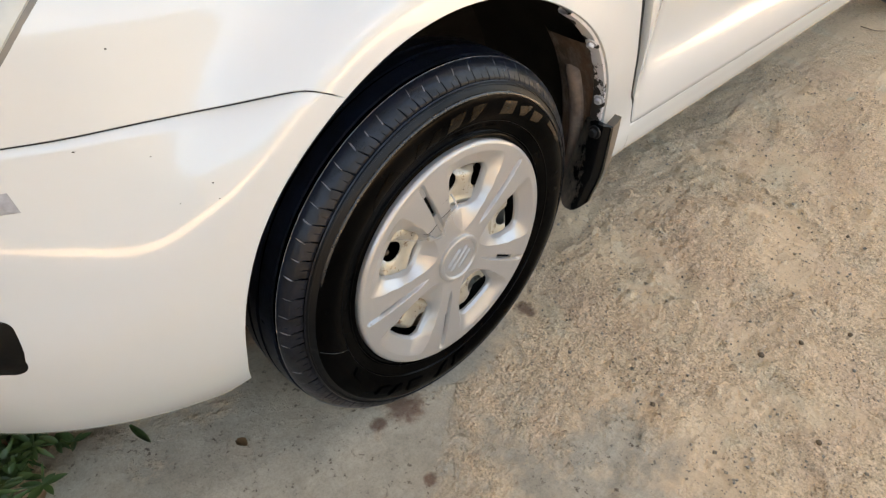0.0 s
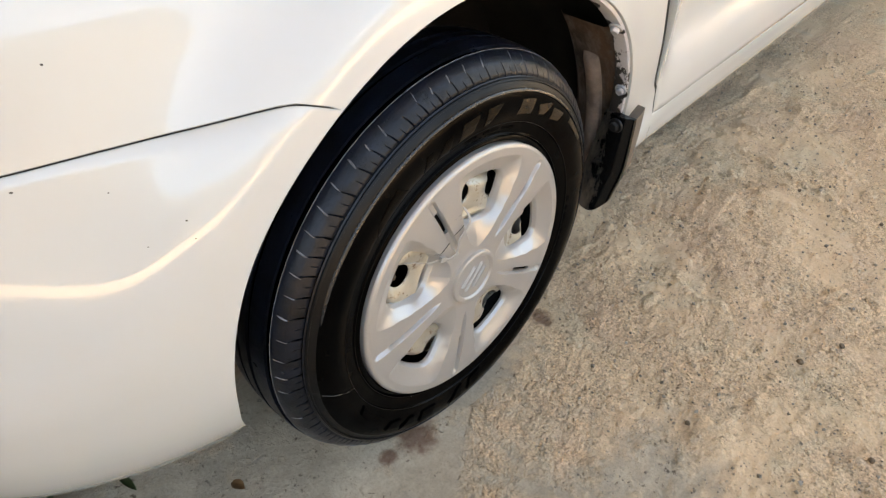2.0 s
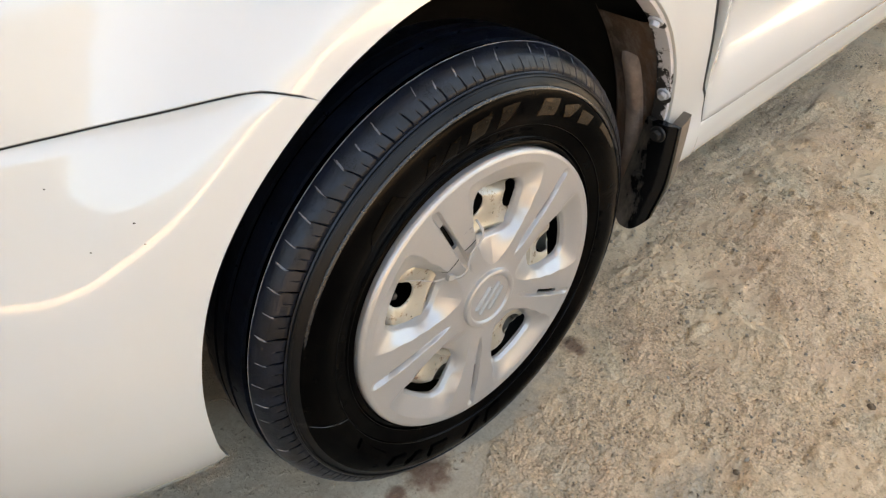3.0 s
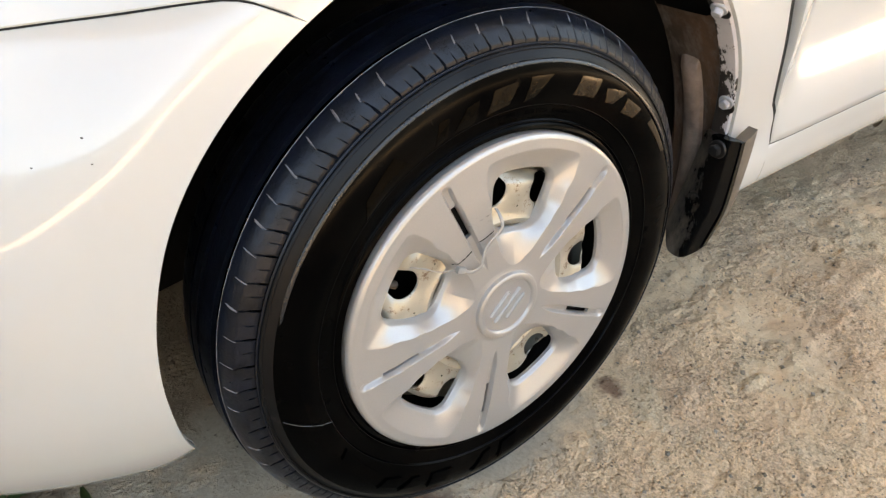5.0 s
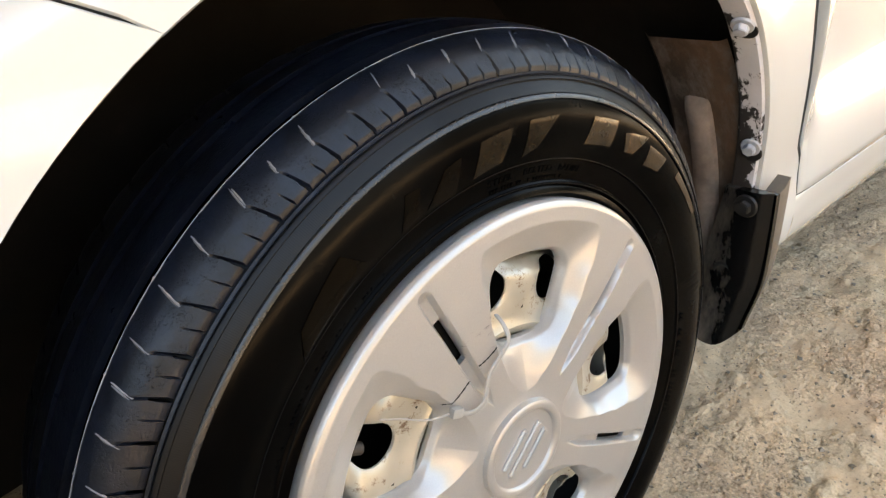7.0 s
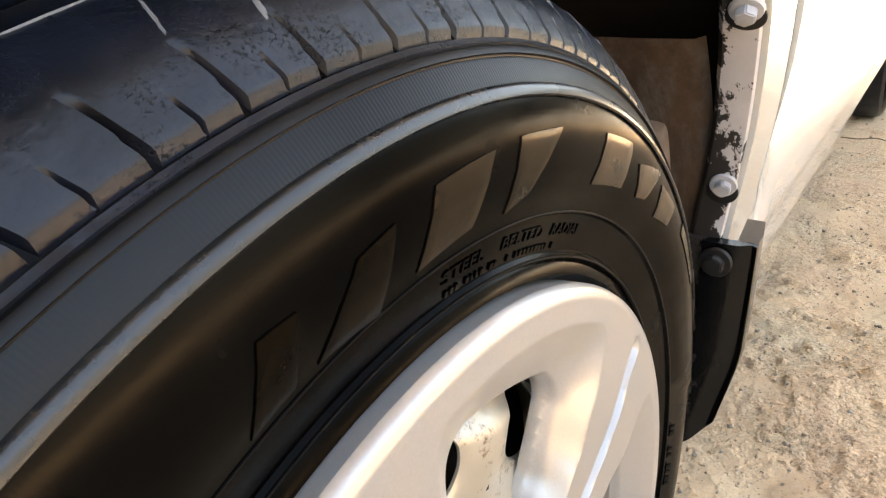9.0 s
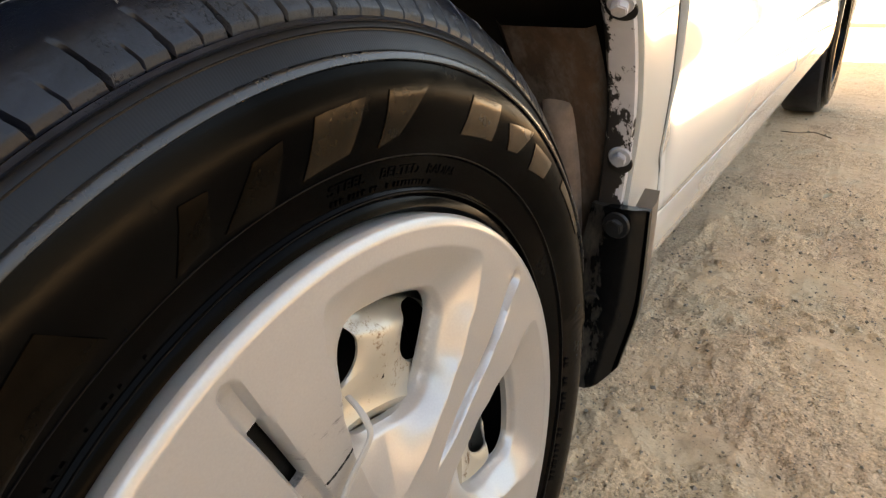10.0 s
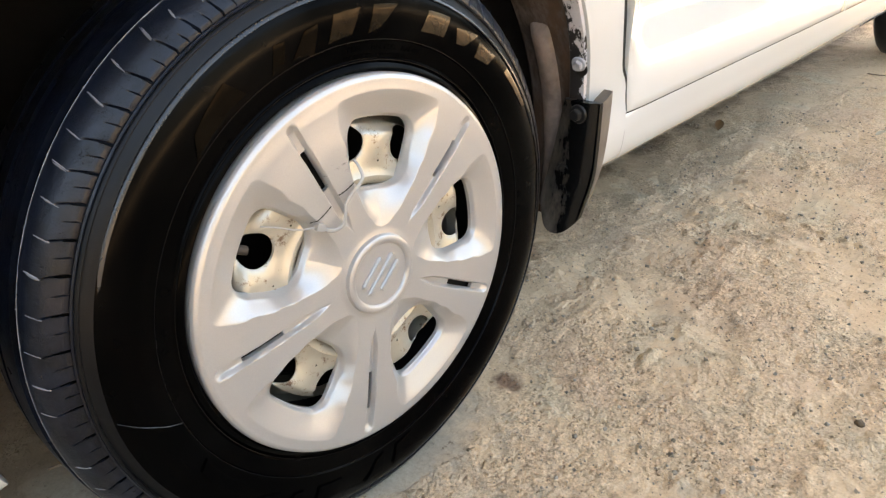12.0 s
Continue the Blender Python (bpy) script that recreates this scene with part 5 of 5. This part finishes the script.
def sidewall_text(words, r0, height, a_start, a_end, material):
    """Raised lettering set round the sidewall."""
    data = bpy.data.curves.new("lettering", "FONT")
    data.body, data.size, data.extrude = words, 1.0, 0.05
    ob = bpy.data.objects.new("lettering", data)
    scene.collection.objects.link(ob)
    mesh = ob.evaluated_get(bpy.context.evaluated_depsgraph_get()).to_mesh()
    xs = [v.co.x for v in mesh.vertices]
    x0, x1 = min(xs), max(xs)
    verts = []
    for v in mesh.vertices:
        a = radians(a_start + (a_end - a_start) * (v.co.x - x0) / (x1 - x0))
        r = r0 + v.co.y / 0.73 * height
        verts.append((r * math.cos(a), sidewall_y(r) - (0.00045 if v.co.z > 0 else -0.0003), r * math.sin(a)))
    faces = [tuple(p.vertices) for p in mesh.polygons]
    bpy.data.objects.remove(ob)
    bpy.data.curves.remove(data)
    part("lettering", (verts, faces), material, front_wheel, "small raised lettering", sharp=30)


sidewall_text("STEEL", 0.1962, 0.0042, 91.6, 85.6, SIDEWALL)
sidewall_text("BELTED", 0.1962, 0.0042, 82.8, 75.4, SIDEWALL)
sidewall_text("RADIAL", 0.1962, 0.0042, 73.4, 66.9, SIDEWALL)


def small_bars(spans, r0, r1):
    """Tiny raised bars where the lettering is too worn to read."""
    meshes = []
    for a, b in spans:
        pts = []
        for up in (0.0006, -0.0003):
            for r, d in ((r0, a), (r1, a), (r1, b), (r0, b)):
                pts.append((r * math.cos(radians(d)), sidewall_y(r) - up, r * math.sin(radians(d))))
        meshes.append((pts, [(0, 1, 2, 3), (0, 4, 5, 1), (1, 5, 6, 2), (2, 6, 7, 3), (3, 7, 4, 0)]))
    ob = part("worn_relief", joined(*meshes), SIDEWALL, front_wheel, "worn illegible raised marks")
    tagged(ob, kind="stuff")


rng = random.Random(11)
small_bars([(a, a - 0.28 - 0.3 * rng.random()) for a in [91 - 0.75 * k for k in range(26)] if rng.random() > 0.2], 0.1912, 0.1932)
small_bars([(a, a - 0.35 - 0.5 * rng.random()) for a in [2 - 1.15 * k for k in range(24)] if rng.random() > 0.25], 0.2065, 0.2105)
small_bars([(a, a - 0.3 - 0.4 * rng.random()) for a in [150 - 1.0 * k for k in range(36)] if rng.random() > 0.35], 0.1912, 0.1932)


def on_rubber(r, deg, up=0.0):
    a = radians(deg)
    return r * math.cos(a), sidewall_y(r) - up, r * math.sin(a)


part("scratch", tube(smooth_path([on_rubber(0.2433, 183.1, 0.0003), on_rubber(0.2335, 185.3, 0.0003), on_rubber(0.2248, 187.2, 0.0003), on_rubber(0.214, 189.8, 0.0003), on_rubber(0.2044, 191.9, 0.0003)], 5), 0.00035, 5), RIB, front_wheel, "thin pale scratch across the rubber")


# ---- loose things on the ground ----
def ground_bits():
    """Scattered grit and small stones, too many to count."""
    rng = random.Random(3)
    meshes = []
    for k in range(15000):
        x, y = rng.uniform(-0.7, 2.6), rng.uniform(-0.95, 0.55)
        if k % 3:
            x, y = rng.uniform(0.0, 1.6), rng.uniform(-0.7, 0.2)
        if x < 0.1 and k % 4:
            continue
        if abs(x) < 0.22 and -0.03 < y < 0.2:
            continue
        size = 0.0006 + 0.0011 * rng.random() ** 2 + 0.0035 * rng.random() ** 22
        rot = Euler([rng.uniform(0, 6) for _ in range(3)]).to_matrix()
        pts = []
        for c in ((1, 0, 0), (-1, 0, 0), (0, 1, 0), (0, -1, 0), (0, 0, 1), (0, 0, -1)):
            v = rot @ (Vector(c) * size * rng.uniform(0.7, 1.3))
            pts.append((x + v.x, y + v.y, v.z * 0.7 + size * 0.3))
        meshes.append((pts, [(0, 2, 4), (2, 1, 4), (1, 3, 4), (3, 0, 4), (2, 0, 5), (1, 2, 5), (3, 1, 5), (0, 3, 5)]))
    ob = part("grit", joined(*meshes), STONE, sharp=60)
    tagged(ob, "scattered small stones and grit on the dirt", "grit", kind="stuff")


ground_bits()


def pebble(x, y, size, seed):
    """A lump of dark earth, uneven and half sunk."""
    rng = random.Random(seed)
    bm = bmesh.new()
    bmesh.ops.create_icosphere(bm, subdivisions=2, radius=size)
    shift = Vector((rng.uniform(0, 9), rng.uniform(0, 9), rng.uniform(0, 9)))
    for v in bm.verts:
        v.co *= 1 + 0.45 * noise.noise(v.co / size * 0.9 + shift)
        v.co.z *= 0.75
    ob = part("pebble", bm, EARTH, sharp=50)
    ob.location = (x, y, size * 0.4)
    return tagged(ob, "small dark brown lump of earth on the dirt", "pebble", group="loose pebbles")


for k, (x, y, size) in enumerate(((0.425, -0.335, 0.0058), (0.504, -0.372, 0.0048), (0.197, -0.259, 0.0042), (0.587, -0.427, 0.0046), (0.318, -0.481, 0.0045), (0.877, -0.312, 0.0040), (0.881, -0.147, 0.0040))):
    pebble(x, y, size, 40 + k)


def blade(length, width, bend, n=8, fold=0.25):
    """A folded leaf, its stem at the origin, along +x."""
    verts, faces = [], []
    for i in range(n + 1):
        t = i / n
        w = width * math.sin(math.pi * min(1, t * 0.93 + 0.07)) ** 0.8
        z = bend * length * t * t
        verts += [(length * t, -w / 2, z + w * fold), (length * t, 0, z), (length * t, w / 2, z + w * fold)]
    for i in range(n):
        for k in (0, 1):
            a = i * 3 + k
            faces.append((a, a + 1, a + 4, a + 3))
    return verts, faces


def moved(mesh, m):
    return [tuple(m @ Vector(v)) for v in mesh[0]], mesh[1]


def weed(at, spread, count, seed, label):
    """A low weed: thin stems carrying many small leaves."""
    rng = random.Random(seed)
    plant = thing("weed", label, "plant", at)
    stems, leaves = [], []
    for k in range(count):
        a = rng.uniform(0, 2 * math.pi)
        reach = spread * rng.uniform(0.4, 1.0)
        pts = [Vector((0.02 * math.cos(a), 0.02 * math.sin(a), -0.005))]
        for i in range(1, 6):
            t = i / 5
            pts.append(Vector((math.cos(a + 0.5 * t * rng.uniform(-1, 1)) * reach * t, math.sin(a + 0.3 * t) * reach * t, 0.055 * math.sin(2.2 * t) * rng.uniform(0.5, 1.1))))
        stems.append(tube(smooth_path(pts, 3), 0.0013, 5))
        for p in pts[1:]:
            for _ in range(7):
                m = Matrix.Translation(p) @ Euler((rng.uniform(-0.6, 0.6), rng.uniform(-0.9, 0.3), rng.uniform(0, 6.3))).to_matrix().to_4x4()
                leaves.append(moved(blade(rng.uniform(0.016, 0.038), rng.uniform(0.006, 0.013), rng.uniform(-0.4, 0.3)), m))
    part("stem", joined(*stems), GREEN, plant)
    part("foliage", joined(*leaves), GREEN, plant, "small dark green leaves", sharp=80)
    return plant


weed((-0.59, 0.36, 0.0), 0.12, 18, 5, "low green weed growing from dirt under the bumper")
weed((-0.66, 0.33, 0.0), 0.12, 12, 8, "low green weed growing from dirt under the bumper")


def dry_leaf(x, y, length, turn, label, material=DRY, slim=0.5):
    ob = part("dry_leaf", blade(length, length * slim, 0.25, fold=0.35), material, sharp=80)
    ob.matrix_basis = pose(x, y, 0.004, 4, -6, turn)
    return tagged(ob, label, "leaf", group="fallen leaves")


dry_leaf(-0.330, 0.160, 0.030, -80, "small curled orange-brown dry leaf on cement")
dry_leaf(-0.438, 0.305, 0.082, -84, "long dark green leaf lying under the bumper", GREEN, 0.14)
dry_leaf(1.33, 0.245, 0.045, 20, "small yellow dry leaf beside the sill")
dry_leaf(1.50, -0.07, 0.026, -35, "pale dry leaf on the dirt", plain("pale_leaf", (0.55, 0.47, 0.33), 0.8, grain=60.0))
dry_leaf(-0.60, 0.26, 0.03, 30, "small curled orange-brown dry leaf on cement")
for pts, label in (
    ([(2.10, 0.11, 0.004), (2.09, 0.06, 0.006), (2.12, 0.02, 0.004), (2.07, -0.03, 0.004)], "thin dry twig lying on the dirt"),
    ([(-0.262, 0.345, 0.003), (-0.245, 0.333, 0.006), (-0.238, 0.31, 0.004)], "thin dry twig lying on cement"),
):
    ob = part("twig", tube(smooth_path(pts, 6), 0.0016, 6), plain("dry_wood", (0.22, 0.155, 0.10), 0.85, grain=120.0))
    tagged(ob, label, "twig", group="twigs")
